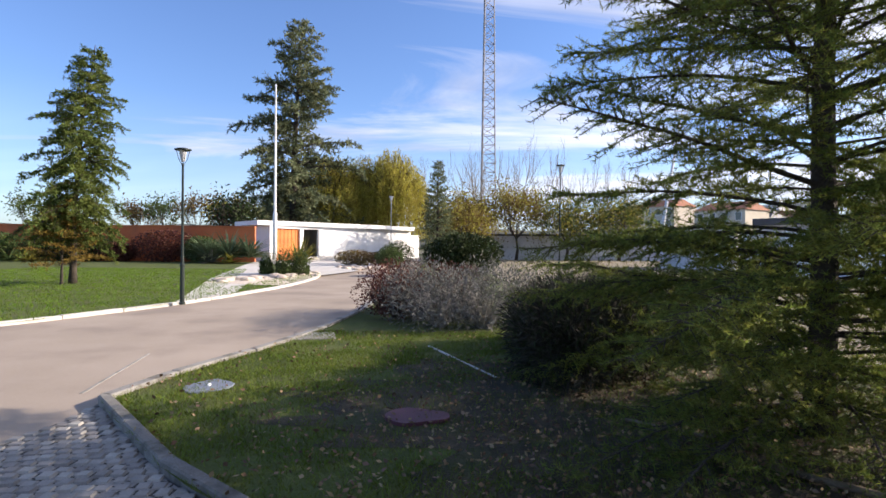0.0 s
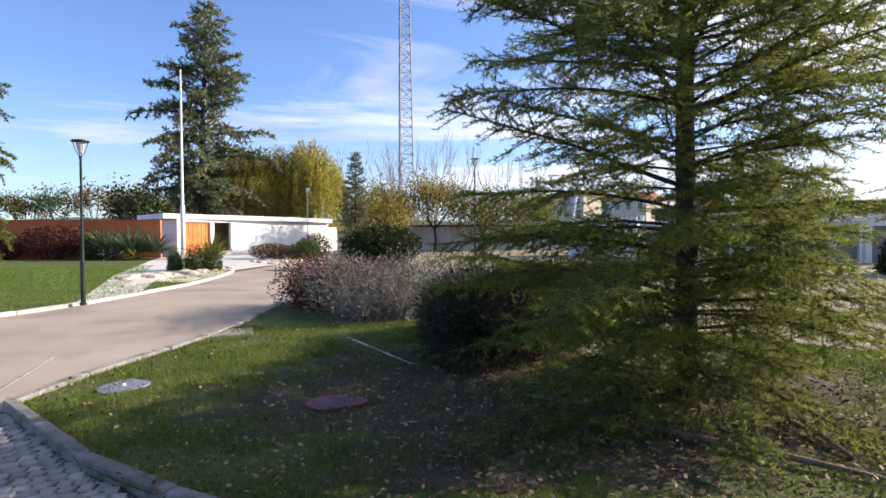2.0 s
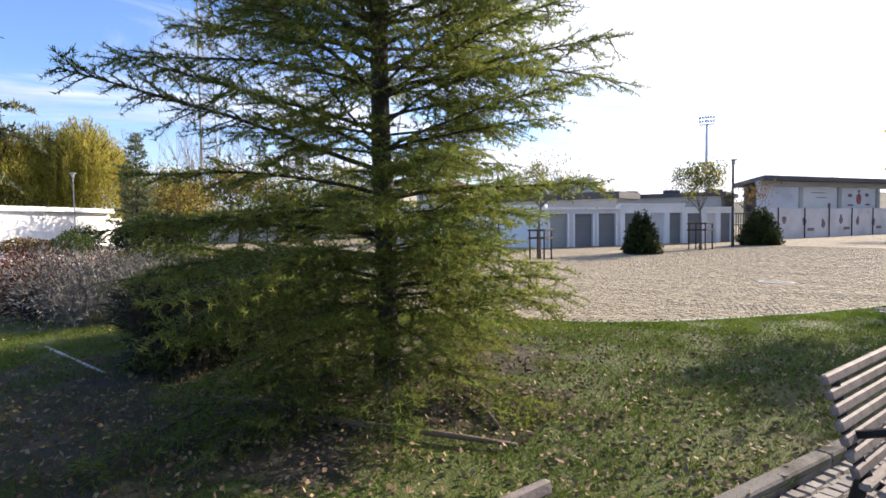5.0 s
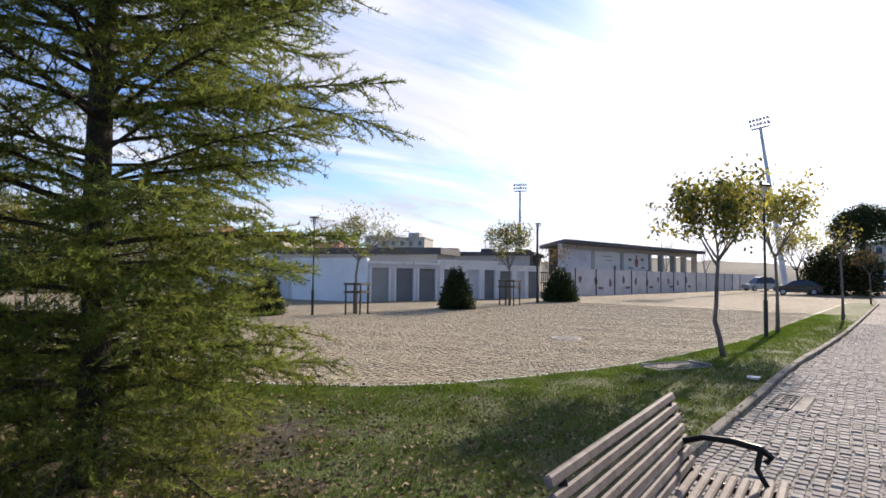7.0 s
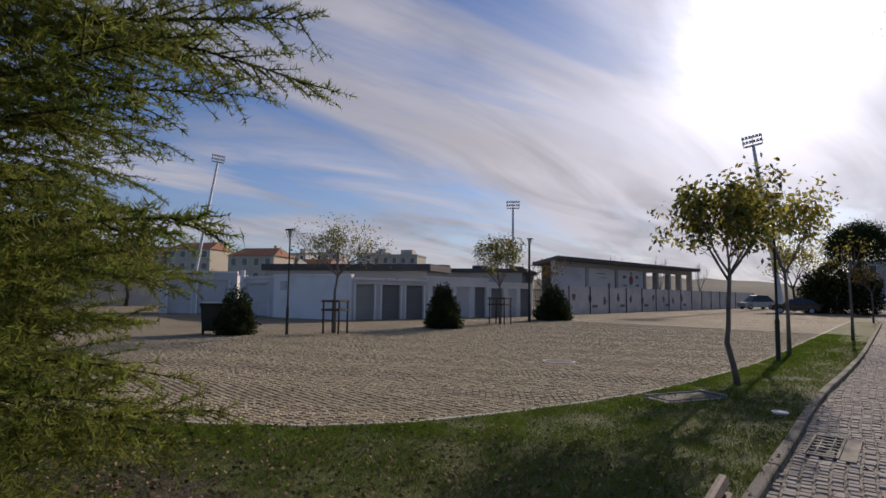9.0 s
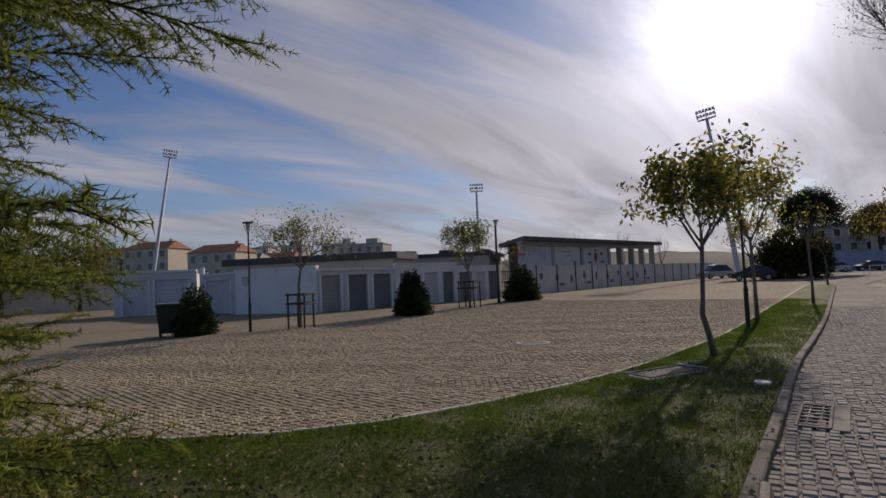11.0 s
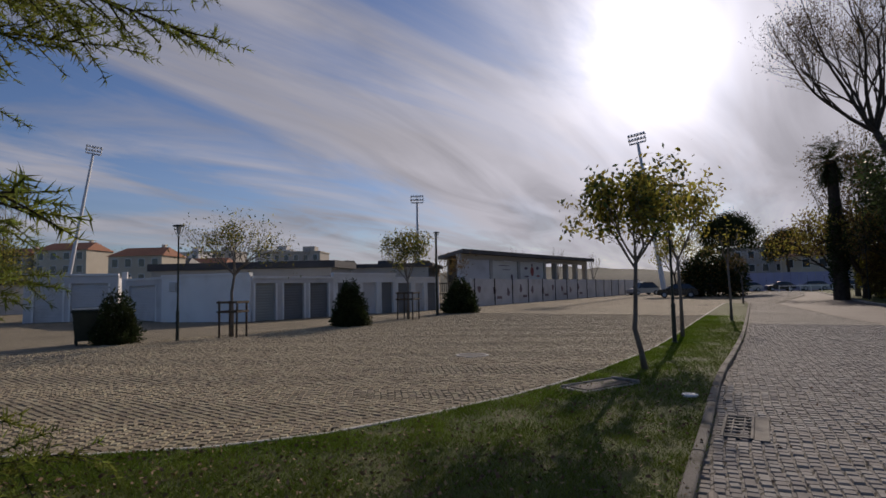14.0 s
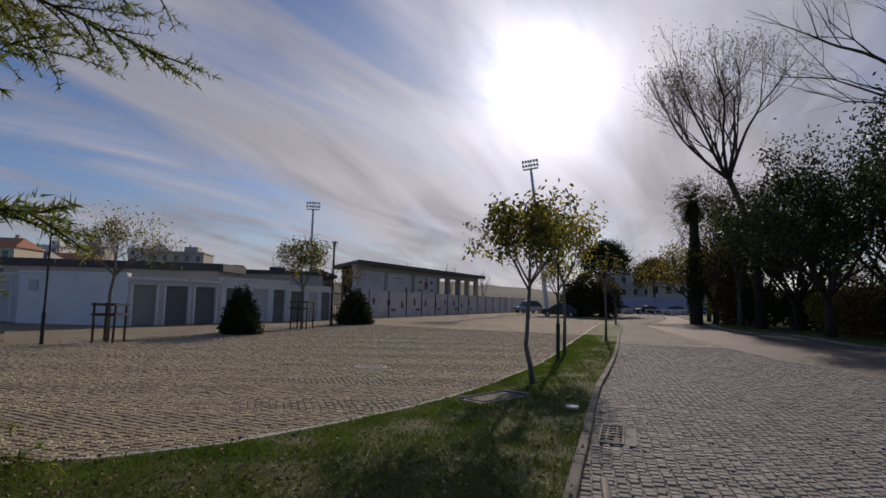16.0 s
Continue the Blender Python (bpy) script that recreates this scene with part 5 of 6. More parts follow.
def car(label, m, paint, L=4.0, W=1.72, H=1.46):
    root = thing("car", label, "car", m, "parked cars")
    prof = [(-L / 2, 0.35), (-L / 2 + 0.02, 0.72), (-L / 2 + 0.12, 0.86), (-L / 2 + 1.0, 0.95), (L / 2 - 0.5, 0.98), (L / 2 - 0.05, 0.9), (L / 2, 0.5), (L / 2 - 0.05, 0.28), (-L / 2 + 0.1, 0.26)]
    n = len(prof)
    g = Geo()
    rows = [(-W / 2, 0.93), (-W / 2 - 0.0, 1.0), (W / 2, 1.0), (W / 2, 0.93)]
    vs = [(x * (0.985 if i in (0, 3) else 1), (y * (0.9 if i in (0, 3) else 1)) if False else (y + (0.06 if i == 0 else -0.06 if i == 3 else 0)) if False else y * (1.0 if i in (1, 2) else 0.97), z) for i, (y, _) in enumerate([(-W / 2, 0), (-W / 2 + 0.05, 0), (W / 2 - 0.05, 0), (W / 2, 0)]) for x, z in prof]
    fs = [(r * n + i, r * n + (i + 1) % n, (r + 1) * n + (i + 1) % n, (r + 1) * n + i) for r in range(3) for i in range(n)] + [tuple(range(n - 1, -1, -1)), tuple(range(3 * n, 4 * n))]
    part("body", g.add(vs, fs), paint, root)
    cab = [(-L / 2 + 0.85, 0.94), (-L / 2 + 1.55, H - 0.06), (-L / 2 + 2.0, H), (L / 2 - 0.9, H - 0.03), (L / 2 - 0.18, 0.97)]
    k = len(cab)
    vs = [(x, s * (W / 2 - 0.06 - 0.20 * max(0, (z - 0.95) / 0.5)), z) for s in (-1, 1) for x, z in cab]
    part("glazing", Geo().add(vs, [tuple(range(k)), tuple(range(2 * k - 1, k - 1, -1))] + [(i + 1, i, k + i, k + i + 1) for i in range(k - 1)]), GLASS, root, "dark car glass")
    top = [(x, s * (W / 2 - 0.25), z + 0.012) for s in (-1, 1) for x, z in cab[1:4]]
    part("roof", Geo().add(top, [(0, 1, 4, 3), (1, 2, 5, 4)]), paint, root)
    for x in (-L / 2 + 0.72, L / 2 - 0.72):
        for s in (-1, 1):
            w = part("wheel", Geo().tube([(x, s * (W / 2 - 0.16), 0.31), (x, s * (W / 2 + 0.015), 0.31)], 0.31, 18), RUBBER, root)
            part("rim", Geo().tube([(x, s * (W / 2 + 0.0), 0.31), (x, s * (W / 2 + 0.03), 0.31)], 0.2, 14), STEEL, w)
    for s in (-1, 1):
        part("headlight", Geo().box((-L / 2 + 0.1, s * (W / 2 - 0.25), 0.74), (0.14, 0.32, 0.13), None, 0.03), LAMPGLASS, root)
        part("tail_light", Geo().box((L / 2 - 0.06, s * (W / 2 - 0.18), 0.8), (0.12, 0.22, 0.2), None, 0.03), REDINK, root)
        part("mirror", Geo().box((-L / 2 + 1.25, s * (W / 2 + 0.06), 1.0), (0.12, 0.16, 0.11), None, 0.03), paint, root)
    part("bumper", Geo().box((-L / 2 + 0.03, 0, 0.42), (0.16, W - 0.1, 0.22), None, 0.04), paint, root)
    part("bumper", Geo().box((L / 2 - 0.03, 0, 0.45), (0.16, W - 0.1, 0.24), None, 0.04), paint, root)
    return root


car("black parked hatchback seen side on", pose(65.8, 14.2, 0, 0, 0, -75), CARPAINT)
car("silver car parked behind the black hatchback", pose(73.5, 13.2, 0, 0, 0, -30), CARPAINT_S)
car("light van-like car parked by the far wall", pose(82.5, 22.2, 0, 0, 0, -40), CARPAINT_S, 4.3, 1.8, 1.8)
for k in range(4):
    car("dark car parked before the hoarding", pose(103 + 1.6 * k, 11.5 - 4.3 * k, 0, 0, 0, -70), CARPAINT if k % 2 else CARPAINT_S)

# ---- planting on the north side ----
conifer("conifer_tree", "slender yellow-green conifer with a sparse lower crown", pose(-12.6, 18.6, 0.05), 8.1, 1.55, 1.7, 0.2, 5, 0.11, 0.5, 0.011, 0.12, 0.034, NEEDLE_Y, 41, droop=-1.1, rise=0.05, trunk_r=0.12, top_pow=0.62, second=False, rag=0.5, flat=0.9, lean=(0.75, 0))
conifer("conifer_tree", "small russet young conifer beside the slender one", pose(-12.7, 18.2, 0.05), 2.7, 1.5, 0.7, 0.25, 5, 0.14, 0.45, 0.018, 0.11, 0.028, NEEDLE_O, 42, droop=-0.3, rise=0.25, trunk_r=0.05, second=False)
conifer("cedar_tree", "tall old blue-green cedar behind the house", pose(-17.6, 64, 0), 27.6, 6.6, 3.0, 0.85, 5, 0.42, 1.9, 0.055, 0.55, 0.15, NEEDLE_B, 43, droop=-1.15, rise=0.35, trunk_r=0.5, top_pow=0.62, second=False, rag=0.7, flat=0.9, lean=(1.0, 0))
conifer("conifer_tree", "dark bluish conifer at the bend of the road", pose(-0.4, 40, 0), 7.6, 1.6, 0.3, 0.35, 6, 0.2, 0.6, 0.03, 0.2, 0.06, NEEDLE_B, 44, droop=-0.2, rise=0.2, trunk_r=0.14, second=False)


def willow(label, m, h, r, n, seed):
    rng, nr = random.Random(seed), np.random.default_rng(seed)
    root = thing("willow_tree", label, "tree", m, "willows")
    part("trunk", Geo().tube([(0, 0, -0.1), (0.1, 0, 1.5), (0, 0.1, h * 0.45)], [0.45, 0.38, 0.25], 9), BARK, root)
    g, P, D = Geo(), [], []
    for k in range(n):
        a, rr = rng.random() * 6.28, r * math.sqrt(rng.random())
        top = h * (1 - 0.35 * (rr / r) ** 2) * rng.uniform(0.82, 1.0)
        x, y = rr * math.cos(a), rr * math.sin(a)
        if k % 3 == 0:
            g.tube([(0, 0, h * 0.42), (x * 0.5, y * 0.5, top * 0.85), (x, y, top)], [0.09, 0.05, 0.015], 4, False)
        L = rng.uniform(0.35, 0.8) * top
        c = int(L / 0.1)
        t = nr.random(c)
        P.append(np.stack([x + nr.normal(size=c) * 0.12 + 0.3 * t * math.cos(a), y + nr.normal(size=c) * 0.12 + 0.3 * t * math.sin(a), top - t * L], 1))
        D.append(np.tile((0, 0, -1.0), (c, 1)) + nr.normal(size=(c, 3)) * 0.35)
    part("branchwork", g, BARK, root)
    P, D = np.concatenate(P), np.concatenate(D)
    part("crown", leaf_quads(P, D, 0.42 * nr.uniform(0.6, 1.2, len(P)), 0.075, nr), YELLEAF if seed % 2 else OLIVELEAF, root)


willow("yellow weeping willow in autumn leaf", pose(-6.4, 70, 0), 14.2, 4.6, 650, 51)
willow("olive weeping willow behind the house", pose(-14.0, 69, 0), 13.0, 4.8, 600, 53)
willow("pale weeping willow near the tall cedar", pose(-20.0, 71, 0), 11.0, 3.6, 420, 56)
willow("golden weeping willow behind the house roof", pose(-10.5, 72, 0), 13.6, 4.2, 500, 54)
for k, (x, y, h) in enumerate(((-1.5, 80, 13), (3.5, 76, 15), (9.5, 74, 16), (14, 77, 15), (18, 72, 13), (24, 75, 14), (6, 66, 12))):
    broad_tree("bare_tree", "tall leafless grey tree behind the plaza", pose(x, y, 0), [(0, 0, -0.1), (0.1, 0, h * 0.15), (0, 0.1, h * 0.3)], 0.2, h * 0.26, 5, 60 + k, (), spread=0.42, up=0.35, heads=3, keep=0.74, bark=TWIG, group="bare trees")
for k, (x, y, h, lm) in enumerate(((2.5, 55, 6.5, (BROWNLEAF, OLIVELEAF)), (7.5, 56, 7.5, (OLIVELEAF, BROWNLEAF)), (12.5, 55.5, 6, (OLIVELEAF, GREENLEAF)), (18, 56, 6.5, (GREENLEAF, OLIVELEAF)), (1.6, 49, 5.0, (BROWNLEAF, OLIVELEAF)))):
    broad_tree("autumn_tree", "broad tree with thinning brown and olive leaves", pose(x, y, 0), [(0, 0, -0.1), (0.15, 0, h * 0.15), (0, 0.1, h * 0.3)], 0.16, h * 0.27, 4, 70 + k, lm, 16, (0.24, 0.13), 0.55, 0.8, 0.02, 7, 0.8, BARK, group="autumn trees")
bush("round_bush", "large clipped dark green round bush", pose(1.0, 26.2, 0.02), (1.85, 1.6, 1.0), 9000, (0.15, 0.09), DARKLEAF, 81, lump=0.12)
for k, (x, y, sx, h) in enumerate(((-0.05, 9.6, 0.7, 0.48), (0.75, 9.5, 0.75, 0.46), (-0.45, 10.4, 0.6, 0.5), (0.45, 10.6, 0.8, 0.55), (1.5, 10.1, 0.75, 0.5))):
    bush("lavender_bush", "silvery grey twiggy shrub in a dense clump", pose(x, y, 0.05), (sx, 0.75, h), 2600, (0.085, 0.02), SILVERLEAF, 82 + k, stems=70, group="silver shrubs", lump=1.3, stem_mat=TWIG, second=GREENLEAF if k > 3 else None)
for k, (x, y, sx) in enumerate(((-1.2, 11.3, 0.6), (-0.85, 10.6, 0.55), (-0.3, 11.8, 0.7), (0.35, 11.6, 0.5), (-1.0, 12.2, 0.6))):
    bush("barberry_bush", "dark red twiggy shrub behind the silver ones", pose(x, y, 0.05), (sx, 0.6, 0.52), 2000, (0.055, 0.03), REDLEAF, 90 + k, stems=70, group="red shrubs", lump=0.5)
for k, (x, y, sx, h) in enumerate(((1.4, 5.95, 0.62, 0.46), (1.95, 6.5, 0.8, 0.55), (1.65, 7.5, 0.7, 0.45), (2.8, 7.9, 0.9, 0.5))):
    bush("juniper_bush", "low spreading dark twiggy juniper beside the cedar", pose(x, y, 0.05), (sx * 0.9, 0.7, h * 0.92), 8000, (0.15, 0.014), DARKTWIG, 96 + k, stems=60, second=DARKLEAF, group="junipers", lump=1.1)
# hedges and rosettes before the red wall
for k, (x, rx, h, mt, lab) in enumerate(((-20.5, 2.3, 1.15, REDLEAF, "dark red rounded hedge shrub before the wall"), (-25.5, 1.8, 0.9, DARKLEAF, "dark hedge shrub before the wall"), (-24.0, 1.4, 0.7, REDLEAF, "low reddish shrub before the wall"), (-33, 2.4, 1.0, GREENLEAF, "green hedge shrub before the wall"), (-17.8, 1.2, 0.9, GREENLEAF, "green shrub before the wall"), (-29, 2.0, 0.8, DARKLEAF, "dark low hedge shrub"))):
    bush("hedge_shrub", lab, pose(x, 40.2, 0.05), (rx, 1.0, h), 4500, (0.16, 0.1), mt, 100 + k)
for k, (x, y, L, n, mt) in enumerate(((-16.6, 38.8, 2.2, 120, YUCCALEAF), (-15.1, 38.6, 2.4, 130, YUCCALEAF), (-13.8, 38.9, 2.1, 110, YUCCALEAF), (-30.5, 38.5, 1.5, 50, GREENLEAF), (-29.0, 38.3, 1.2, 50, OLIVELEAF), (-16.0, 37.9, 1.2, 50, SILVERLEAF), (-14.6, 37.6, 1.1, 40, OLIVELEAF))):
    rosette("yucca_plant", "spiky yucca clump before the red wall", pose(x, y, 0.05 + 0.35 * (k < 3)), n, L, 0.16, mt, 110 + k, 0.55, group="yuccas")
for k, (x, y, sx, h) in enumerate(((-8.2, 25.4, 0.28, 0.45), (-7.15, 24.6, 0.36, 0.58), (-6.5, 25.0, 0.40, 0.62))):
    bush("ball_shrub", "small clipped green shrub in the rock bed", pose(x, y, 0.05), (sx, sx, h), 2600, (0.09, 0.04), GREENLEAF, 120 + k, group="clipped shrubs", cone=0.25, lump=0.1)
rosette("grass_plant", "tall yellow-green spiky cordyline behind clipped shrubs", pose(-6.75, 25.7, 0.4), 110, 1.5, 0.07, OLIVELEAF, 124, 0.75)
bush("low_shrub", "dark brown low hedge before the white house", pose(-5.7, 36.5, 0.05), (1.4, 0.8, 0.5), 3500, (0.12, 0.06), BROWNLEAF, 125)
bush("low_shrub", "blue-green rounded shrub before the white house", pose(-3.4, 34.8, 0.05), (0.9, 0.8, 0.62), 3000, (0.12, 0.06), GREENLEAF, 126)
bush("low_shrub", "dark rounded shrub near the road's bend", pose(-3.0, 36.2, 0.05), (1.0, 0.9, 0.8), 3000, (0.12, 0.06), DARKLEAF, 127)
bush("low_shrub", "sparse reddish shrub before the white wall", pose(-4.4, 37.5, 0.05), (0.7, 0.6, 0.45), 1500, (0.10, 0.05), REDLEAF, 128)


def rock(m, s, seed):
    rng = random.Random(seed)
    ring = [(math.cos(a) * rng.uniform(0.8, 1.1), math.sin(a) * rng.uniform(0.8, 1.1)) for a in np.linspace(0, 5.6, 9)]
    vs = [(x * s * k, y * s * 0.8 * k, z * s) for z, k in ((-0.1, 1.0), (0.22, 1.02), (0.42, 0.7), (0.5, 0.25)) for x, y in ring]
    n = len(ring)
    g = Geo().add(vs, [(l * n + i, l * n + (i + 1) % n, (l + 1) * n + (i + 1) % n, (l + 1) * n + i) for l in range(3) for i in range(n)] + [tuple(range(3 * n, 4 * n))])
    ob = tagged(part("boulder", g, ROCK), "pinkish beige boulder in the planting bed", "rock", "boulders in the bed")
    ob.matrix_basis = m


rr = random.Random(9)
for k in range(70):
    f = rr.random()
    x, y = (-8.3 + 2.6 * f, 20.2 + 5.5 * f) if k < 42 else (-4.6 + rr.uniform(-1.6, 0.6), 31.5 + rr.uniform(-0.6, 3.5))
    rock(pose(x + rr.uniform(-0.5, 0.5), y + rr.uniform(-0.8, 1.6), 0.05, 0, 0, rr.uniform(0, 360)), rr.uniform(0.1, 0.3), k)

# ---- trees along the verge and in the distance ----
broad_tree("bare_tree", "very tall leafless poplar on the verge", pose(48.2, -4.0, 0.05), [(0, 0, -0.1), (0.2, 0.1, 4), (0.1, 0.7, 8), (-0.1, 1.8, 11)], 0.30, 3.5, 7, 131, (BROWNLEAF,), 1, (0.16, 0.08), 0.25, 0.46, 0.2, 6, 0.78, BARK)
broad_tree("bare_tree", "leafless tree whose twigs hang over the path", pose(22.0, -7.6, 0.05), [(0, 0, -0.1), (-0.2, 0.2, 3), (-0.4, 0.6, 6)], 0.26, 3.0, 5, 132, (), spread=0.5, up=0.0, heads=5, keep=0.78, bark=BARK)
for k, (x, y, h, rad, lm) in enumerate(((46.8, -6.0, 9.6, 0, (DARKLEAF, GREENLEAF)), (38.5, -6.2, 10.5, 0, (DARKLEAF, GREENLEAF)), (41, -10, 12, 0, (DARKLEAF,)), (30.5, -12.5, 13, 0, (DARKLEAF, GREENLEAF)), (54, -4.5, 8, 0, (BROWNLEAF, DARKLEAF)), (57.5, -1.5, 9, 0, (BROWNLEAF, OLIVELEAF)), (61, 0.0, 8.5, 0, (BROWNLEAF, OLIVELEAF)), (66, -2, 9, 0, (OLIVELEAF, DARKLEAF)), (72, -3, 9, 0, (DARKLEAF, BROWNLEAF)), (51.5, -7, 10, 0, (DARKLEAF, BROWNLEAF)), (44, -12, 12, 0, (DARKLEAF, GREENLEAF)), (57, -8, 10, 0, (DARKLEAF, BROWNLEAF)))):
    broad_tree("verge_tree", "dense dark evergreen tree on the verge" if k < 4 else "brown-leaved autumn tree on the verge", pose(x, y, 0.05), [(0, 0, -0.1), (0.1, 0, h * 0.08), (0, 0.1, h * 0.2)], 0.25, h * 0.29, 4, 140 + k, lm, 44 if k < 4 else 9, (0.23, 0.12) if k < 4 else (0.26, 0.14), h * (0.04 if k < 4 else 0.05), 0.75, 0.12, 6, 0.76, BARK, group="verge trees")
for k, (x, y, h) in enumerate(((58.5, -1.6, 14.5), (64, -1.2, 12.5), (52, -3.0, 12.5))):
    broad_tree("bare_tree", "tall brownish leafless tree with a few dry leaves", pose(x, y, 0.05), [(0, 0, -0.1), (0.1, 0, h * 0.15), (0, 0.1, h * 0.3)], 0.2, h * 0.21, 6, 155 + k, (BROWNLEAF,), 2, (0.2, 0.1), 0.3, 0.42, 0.3, 4, 0.76, BARK_G, group="bare trees of the verge")
for k, (x, y, h, w) in enumerate(((36, -8.6, 1.3, 2.2), (40, -7.8, 1.4, 2.4), (44.6, -7.0, 1.4, 2.2), (50, -5.6, 1.2, 2.0), (31, -10.8, 1.5, 2.4), (27, -12.5, 1.6, 2.6), (53, -3.4, 1.6, 1.6), (56, -1.6, 2.2, 1.6), (59, -1.8, 2.0, 2.2), (63, -2.0, 2.4, 2.4), (47, -7.6, 2.4, 2.4), (38, -10, 2.6, 2.6), (68, -3, 2.2, 2.6))):
    bush("undergrowth_shrub", "undergrowth shrub below the verge trees", pose(x, y - 1.4, 0.05), (w, w, h), 4200, (0.24, 0.13), (DARKLEAF, BROWNLEAF, OLIVELEAF)[k % 3], 160 + k, group="undergrowth")


def palm(m, h, seed):
    rng = random.Random(seed)
    root = thing("palm_tree", "tall palm with a shaggy dark crown among verge trees", "tree", m)
    part("trunk", Geo().tube([(0, 0, -0.1), (0.1, 0, h * 0.4), (0, 0.1, h * 0.8)], [0.55, 0.42, 0.36], 10), BARK, root)
    g = Geo()
    for k in range(64):
        a, e = rng.random() * 6.28, rng.uniform(-1.3, 1.3)
        line = branch_line((0, 0.1, h * 0.8), (math.cos(a) * math.cos(e), math.sin(a) * math.cos(e), math.sin(e)), rng.uniform(1.6, 2.4), -1.0, rng, 6, 0.03)
        for i in range(20):
            p, d = along(line, 0.1 + 0.88 * i / 20)
            for s in (-1, 1):
                side = d.cross(Vector((0, 0, 1))).normalized() * s
                q = p + (side * 0.42 + d * 0.25 - Vector((0, 0, 0.18)))
                g.add([p, p + d * 0.06, q], [(0, 1, 2)])
    part("fronds", g, DARKLEAF, root)


palm(pose(55, 0.1, 0.05), 13.4, 7)
bush("ivy_plant", "dark ivy wrapped round the palm trunk", pose(55, 0.15, 0.05), (0.62, 0.62, 3.9), 4200, (0.2, 0.12), DARKLEAF, 178, "ivy", 6, lump=0.3)


def umbrella_pine(label, m, h, r, seed):
    rng, nr = random.Random(seed), np.random.default_rng(seed)
    root = thing("umbrella_pine", label, "tree", m, "pines")
    part("trunk", Geo().tube([(0, 0, -0.1), (0.2, 0, h * 0.35), (0, 0.2, h * 0.65)], [0.3, 0.25, 0.18], 8), BARK, root)
    g, P = Geo(), []
    for k in range(46):
        a, rr_ = rng.random() * 6.28, r * math.sqrt(rng.random())
        c = Vector((rr_ * math.cos(a), rr_ * math.sin(a), h * (0.97 - 0.2 * (rr_ / r) ** 2) - rng.random() ** 2 * h * 0.3))
        g.tube([(0, 0.2, h * 0.6), c * 0.5 + Vector((0, 0, h * 0.36)), c], [0.12, 0.08, 0.03], 4, False)
        P.append(np.array(c) + nr.normal(size=(420, 3)) * (0.6, 0.6, 0.45))
    part("branchwork", g, BARK, root)
    P = np.concatenate(P)
    part("crown", leaf_quads(P, nr.normal(size=P.shape) + (0, 0, 0.6), 0.34, 0.1, nr), DARKLEAF, root)


umbrella_pine("dark umbrella pine beyond the parked cars", pose(90, 12.2, 0), 11.0, 3.4, 1)
umbrella_pine("distant dark umbrella pine at the road's end", pose(127, 7, 0), 11.5, 3.6, 2)
for k, (x, y, r, h) in enumerate(((69.5, 11.6, 2.0, 2.9), (70.5, 9.6, 1.8, 2.4), (70, 13.2, 1.6, 2.2))):
    bush("dark_shrub", "large dark evergreen shrub beside the parked cars", pose(x, y, 0), (r * 0.85, r * 0.85, h * 0.85), 2600, (0.36, 0.17), DARKLEAF, 170 + k, group="shrubs by the cars", lump=0.6, second=BROWNLEAF)
broad_tree("autumn_tree", "yellow-leaved tree behind the young ones", pose(76, 16.5, 0), [(0, 0, -0.1), (0.1, 0, 1.5), (0, 0.1, 2.6)], 0.16, 1.9, 4, 175, (YELLEAF, OLIVELEAF), 6, (0.3, 0.18), 0.4, 0.55, 0.2, 4, 0.78, BARK)
for k, (x, y, h) in enumerate(((71.8, 60.5, 9.4), (73.2, 58.5, 8.6), (88, 45, 9.0), (99, 42, 9.2), (101, 36, 8.5), (70, 99, 13), (80, 92, 12.5), (62, 128, 13))):
    broad_tree("bare_tree", "distant leafless tree above the roofs", pose(x, y, 0), [(0, 0, -0.1), (0, 0, h * 0.3)], 0.16, h * 0.24, 4, 180 + k, (), spread=0.3, up=0.45, heads=3, keep=0.72, bark=TWIG, group="distant trees")
for k, (x, y, h, r, mt) in enumerate(((-36, 80, 9.2, 3.0, BROWNLEAF), (-42, 82, 9, 3.0, GREENLEAF), (-31, 78, 8.2, 2.4, OLIVELEAF), (-47, 84, 8.5, 3, BROWNLEAF), (-27, 70, 7.4, 2.2, REDLEAF), (-22, 58, 7.0, 2.2, DARKLEAF), (-60, 80, 9, 3, GREENLEAF))):
    broad_tree("garden_tree", "autumn tree showing above the red wall", pose(x, y, 0), [(0, 0, -0.1), (0, 0, h * 0.25)], 0.2, h * 0.25, 4, 190 + k, (mt,), 7, (0.42, 0.22), 0.5, 0.5, 0.25, 4, 0.78, BARK, group="trees behind the wall")
# wooded rise at the horizon
hill, nx = Geo(), 160
hv = []
for i in range(nx):
    a = radians(-75 + 225 * i / (nx - 1))
    for j in range(4):
        d = 230 + 26 * j
        hh = (0, 8.0, 12.0, 15.0)[j] * (0.65 + 0.35 * noise.noise(Vector((a * 4, j * 0.7, 0)))) + (0 if j == 0 else 2.0 * noise.noise(Vector((a * 40, j, 3))))
        hv.append((d * math.sin(a), d * math.cos(a), hh - 0.06))
hill.add(hv, [(4 * i + j, 4 * i + 4 + j, 4 * i + 5 + j, 4 * i + 1 + j) for i in range(nx - 1) for j in range(3)])
solo("backdrop_hill", hill, FARHILL, "low wooded rise on the horizon", kind="structure", smooth=True)

# ---- lawn detail: blades, fallen leaves ----
gr = np.random.default_rng(71)


def scatter(poly, x0, x1, y0, y1, n):
    X, Y = gr.uniform(x0, x1, n), gr.uniform(y0, y1, n)
    k = inside(X, Y, poly)
    return X[k], Y[k]


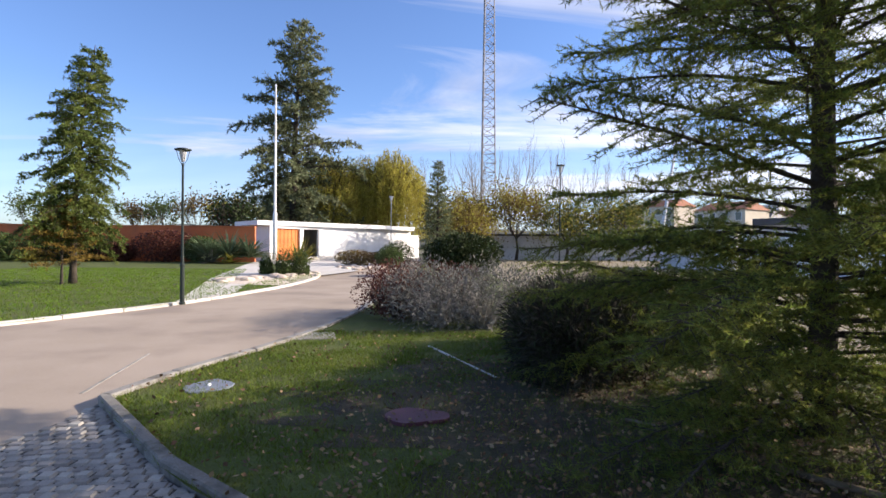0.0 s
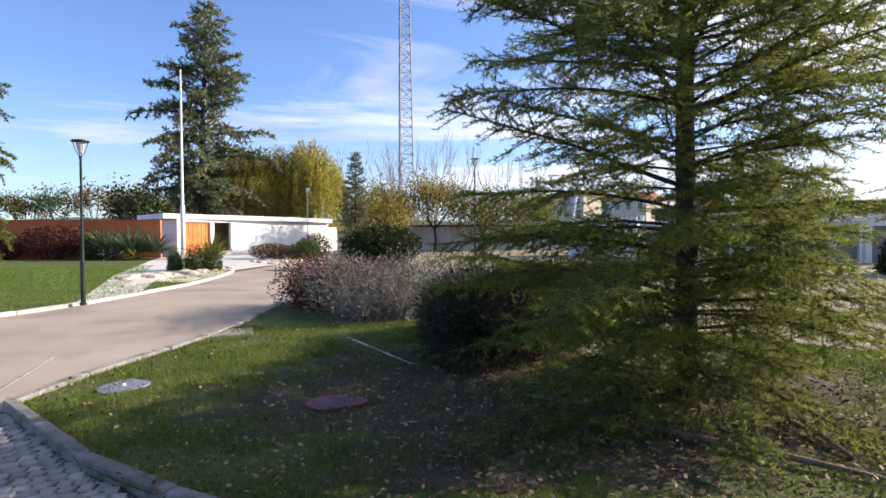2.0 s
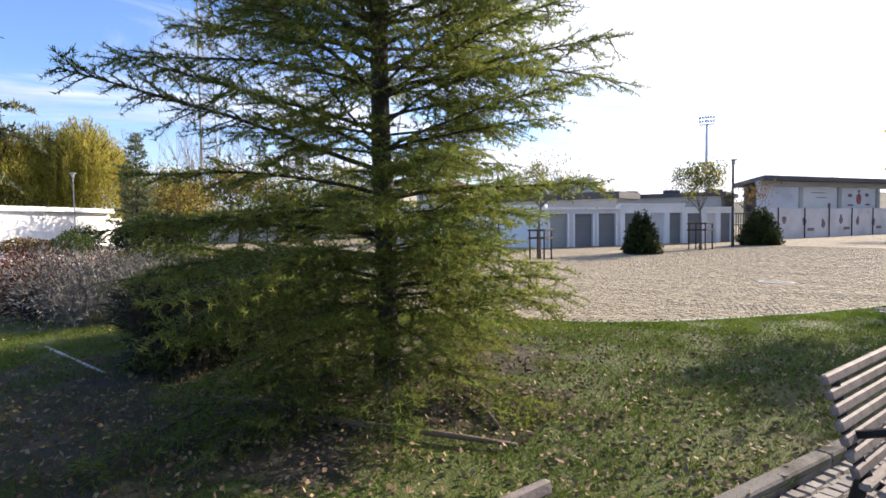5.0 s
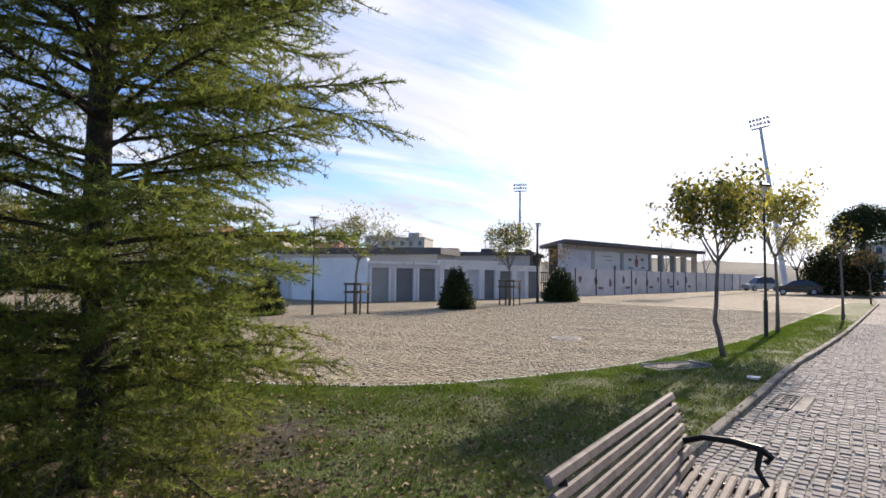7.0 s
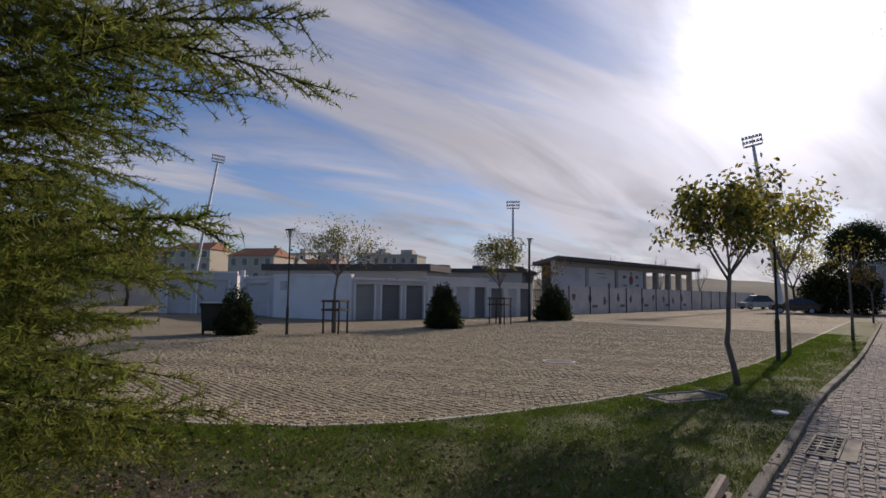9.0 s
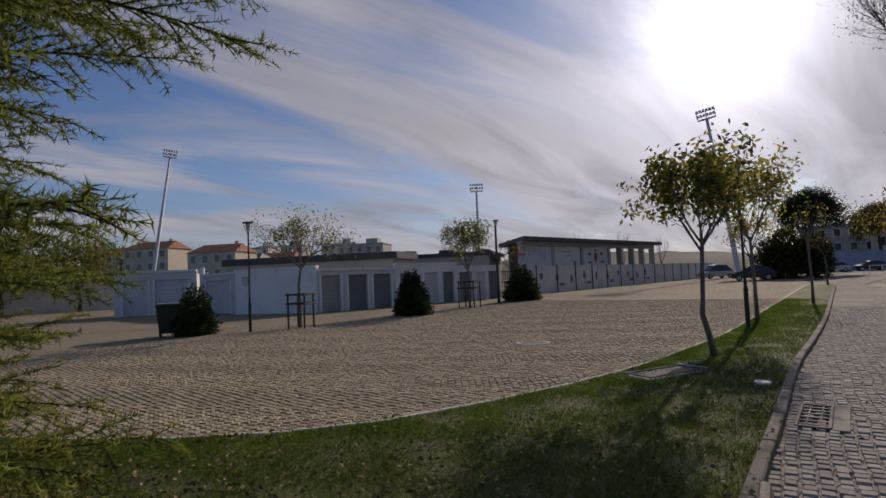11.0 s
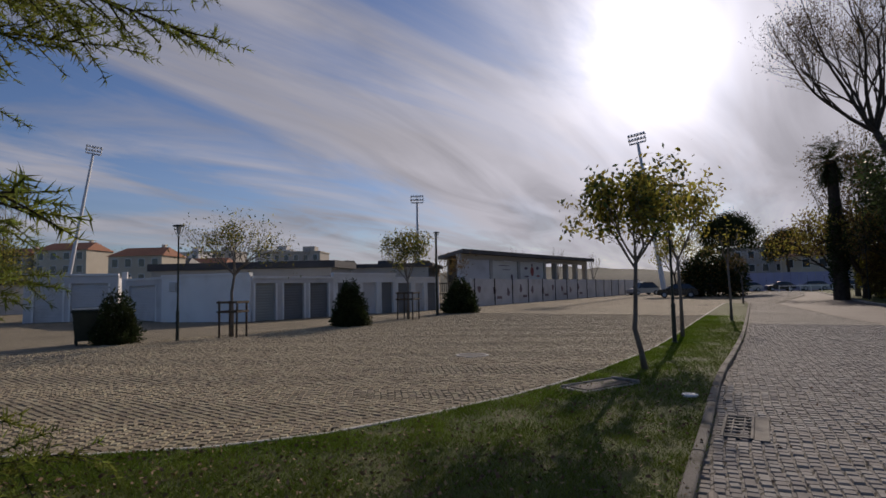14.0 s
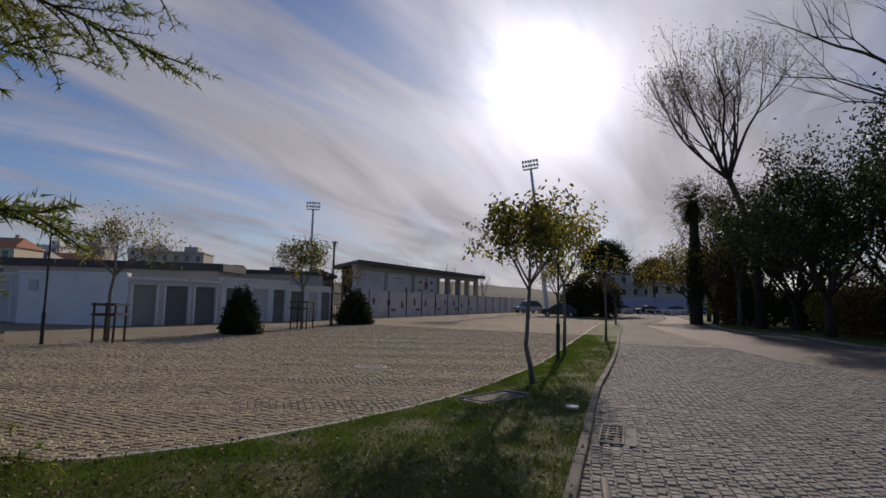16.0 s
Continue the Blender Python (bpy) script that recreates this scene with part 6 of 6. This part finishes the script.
def blades(name, X, Y, z, hmin, hmax, w, label, material=BLADE):
    n = len(X)
    tuft = np.array([noise.noise(Vector((x * 2.3, y * 2.3, 0.3))) for x, y in zip(X, Y)])
    shade = np.hypot((X - 2.0) / 3.3, (Y - 4.8) / 2.45) + 0.35 * tuft
    keep = gr.random(n) < (0.62 + 0.8 * tuft) * np.clip((shade - 0.45) / 0.6, 0.38, 1)
    X, Y, n = X[keep], Y[keep], int(keep.sum())
    P = np.stack([X, Y, np.full(n, z)], 1)
    D = gr.normal(size=(n, 3)) * (0.55, 0.55, 0.1) + (0, 0, 0.8)
    solo(name, needle_tris(P, D, gr.uniform(hmin, hmax, n), w, gr), material, label, "grass", "stuff")


X, Y = scatter(LAWN, -3.2, 9.5, 1.3, 9.0, 330000)
blades("grass", X, Y, 0.045, 0.03, 0.075, 0.007, "short lawn grass blades in uneven tufts")
NLAWN = FAR_KERB[::-1] + [(-40, -1), (-40, 40), (-13.6, 40), (-6.9, 17)]
X, Y = scatter(NLAWN, -22, -5.5, 9, 30, 120000)
blades("grass", X, Y, 0.045, 0.04, 0.09, 0.016, "mown lawn grass beyond the road", BLADE_G)
X, Y = scatter(LAWN, 9.5, 26, 1.8, 5.2, 90000)
blades("grass", X, Y, 0.045, 0.03, 0.07, 0.009, "lawn grass on the narrow strip")
ed = np.array(PLAZA_EDGE)
ed = ed[(ed[:, 0] > 4) & (ed[:, 0] < 30) & (ed[:, 1] < 10)]
pick = ed[gr.integers(0, len(ed), 90000)] + np.stack([gr.normal(size=90000) * 0.25, -np.abs(gr.normal(size=90000)) * 0.6], 1)
ok = inside(pick[:, 0], pick[:, 1], LAWN)
blades("grass", pick[ok, 0], pick[ok, 1], 0.045, 0.03, 0.065, 0.008, "fresh bright green grass along the stone edging", BLADE_G)
X, Y = scatter(LAWN, -3.0, 12, 1.3, 9.0, 34000)
wt = np.clip(1.15 - np.hypot(X - 3.0, Y - 2.6) / 5.5, 0.12, 1)
k = gr.random(len(X)) < wt
P = np.stack([X[k], Y[k], np.full(k.sum(), 0.075) + gr.uniform(0, 0.02, k.sum())], 1)
D = gr.normal(size=P.shape) * (1, 1, 0.3)
solo("fallen_leaves", leaf_quads(P, D, gr.uniform(0.025, 0.06, len(P)), gr.uniform(0.016, 0.036, len(P)), gr), LITTER, "dry brown leaves scattered over the lawn", "leaves", "stuff")
X, Y = scatter(PATHPOLY, -2, 14, -3, 2.3, 500)
P = np.stack([X, Y, np.full(len(X), 0.02)], 1)
solo("fallen_leaves", leaf_quads(P, gr.normal(size=P.shape) * (1, 1, 0.15), gr.uniform(0.03, 0.06, len(P)), 0.03, gr), LITTER, "dry leaves blown over the path setts", "leaves", "stuff")

# ---- setts near the walk ----
X, Y, tw, wh, dz = sett_field(PATHPOLY, -4.2, 26.0, -6.0, 4.9, 0.102, radians(8), 0.015, 5)
near = (X > 4.9) & (X < 7.0) & (Y > 0.15) & (Y < 1.7) & (np.cumsum((X > 4.9) & (X < 7.0) & (Y > 0.15) & (Y < 1.7)) <= 290)
far = ~near
ob = part("small_setts", sett_mesh(X[far], Y[far], tw[far], wh[far], dz[far], 0.0), SETT_P, path)
tagged(ob, "grey granite path setts", kind="stuff")
variants = [mesh_of("sett", sett_mesh(np.zeros(1), np.zeros(1), np.zeros(1), np.array([[0.088 + 0.003 * k, 0.094 - 0.002 * k]]), np.zeros(1), 0.0), SETT_1) for k in range(5)]
for i, (x, y, a, d) in enumerate(zip(X[near], Y[near], tw[near], dz[near])):
    st = new("sett", variants[i % 5])
    st.parent = path
    st.matrix_basis = Matrix.Translation((x, y, d)) @ Matrix.Rotation(a, 4, "Z")
X, Y, tw, wh, dz = sett_field(PLAZA, 3.2, 31.0, 4.0, 18.5, 0.1, radians(28), 0.10, 6)
ob = part("small_setts", sett_mesh(X, Y, tw, wh, dz, 0.0), SETT, plaza)
tagged(ob, "beige granite plaza setts in wavy rows", kind="stuff")
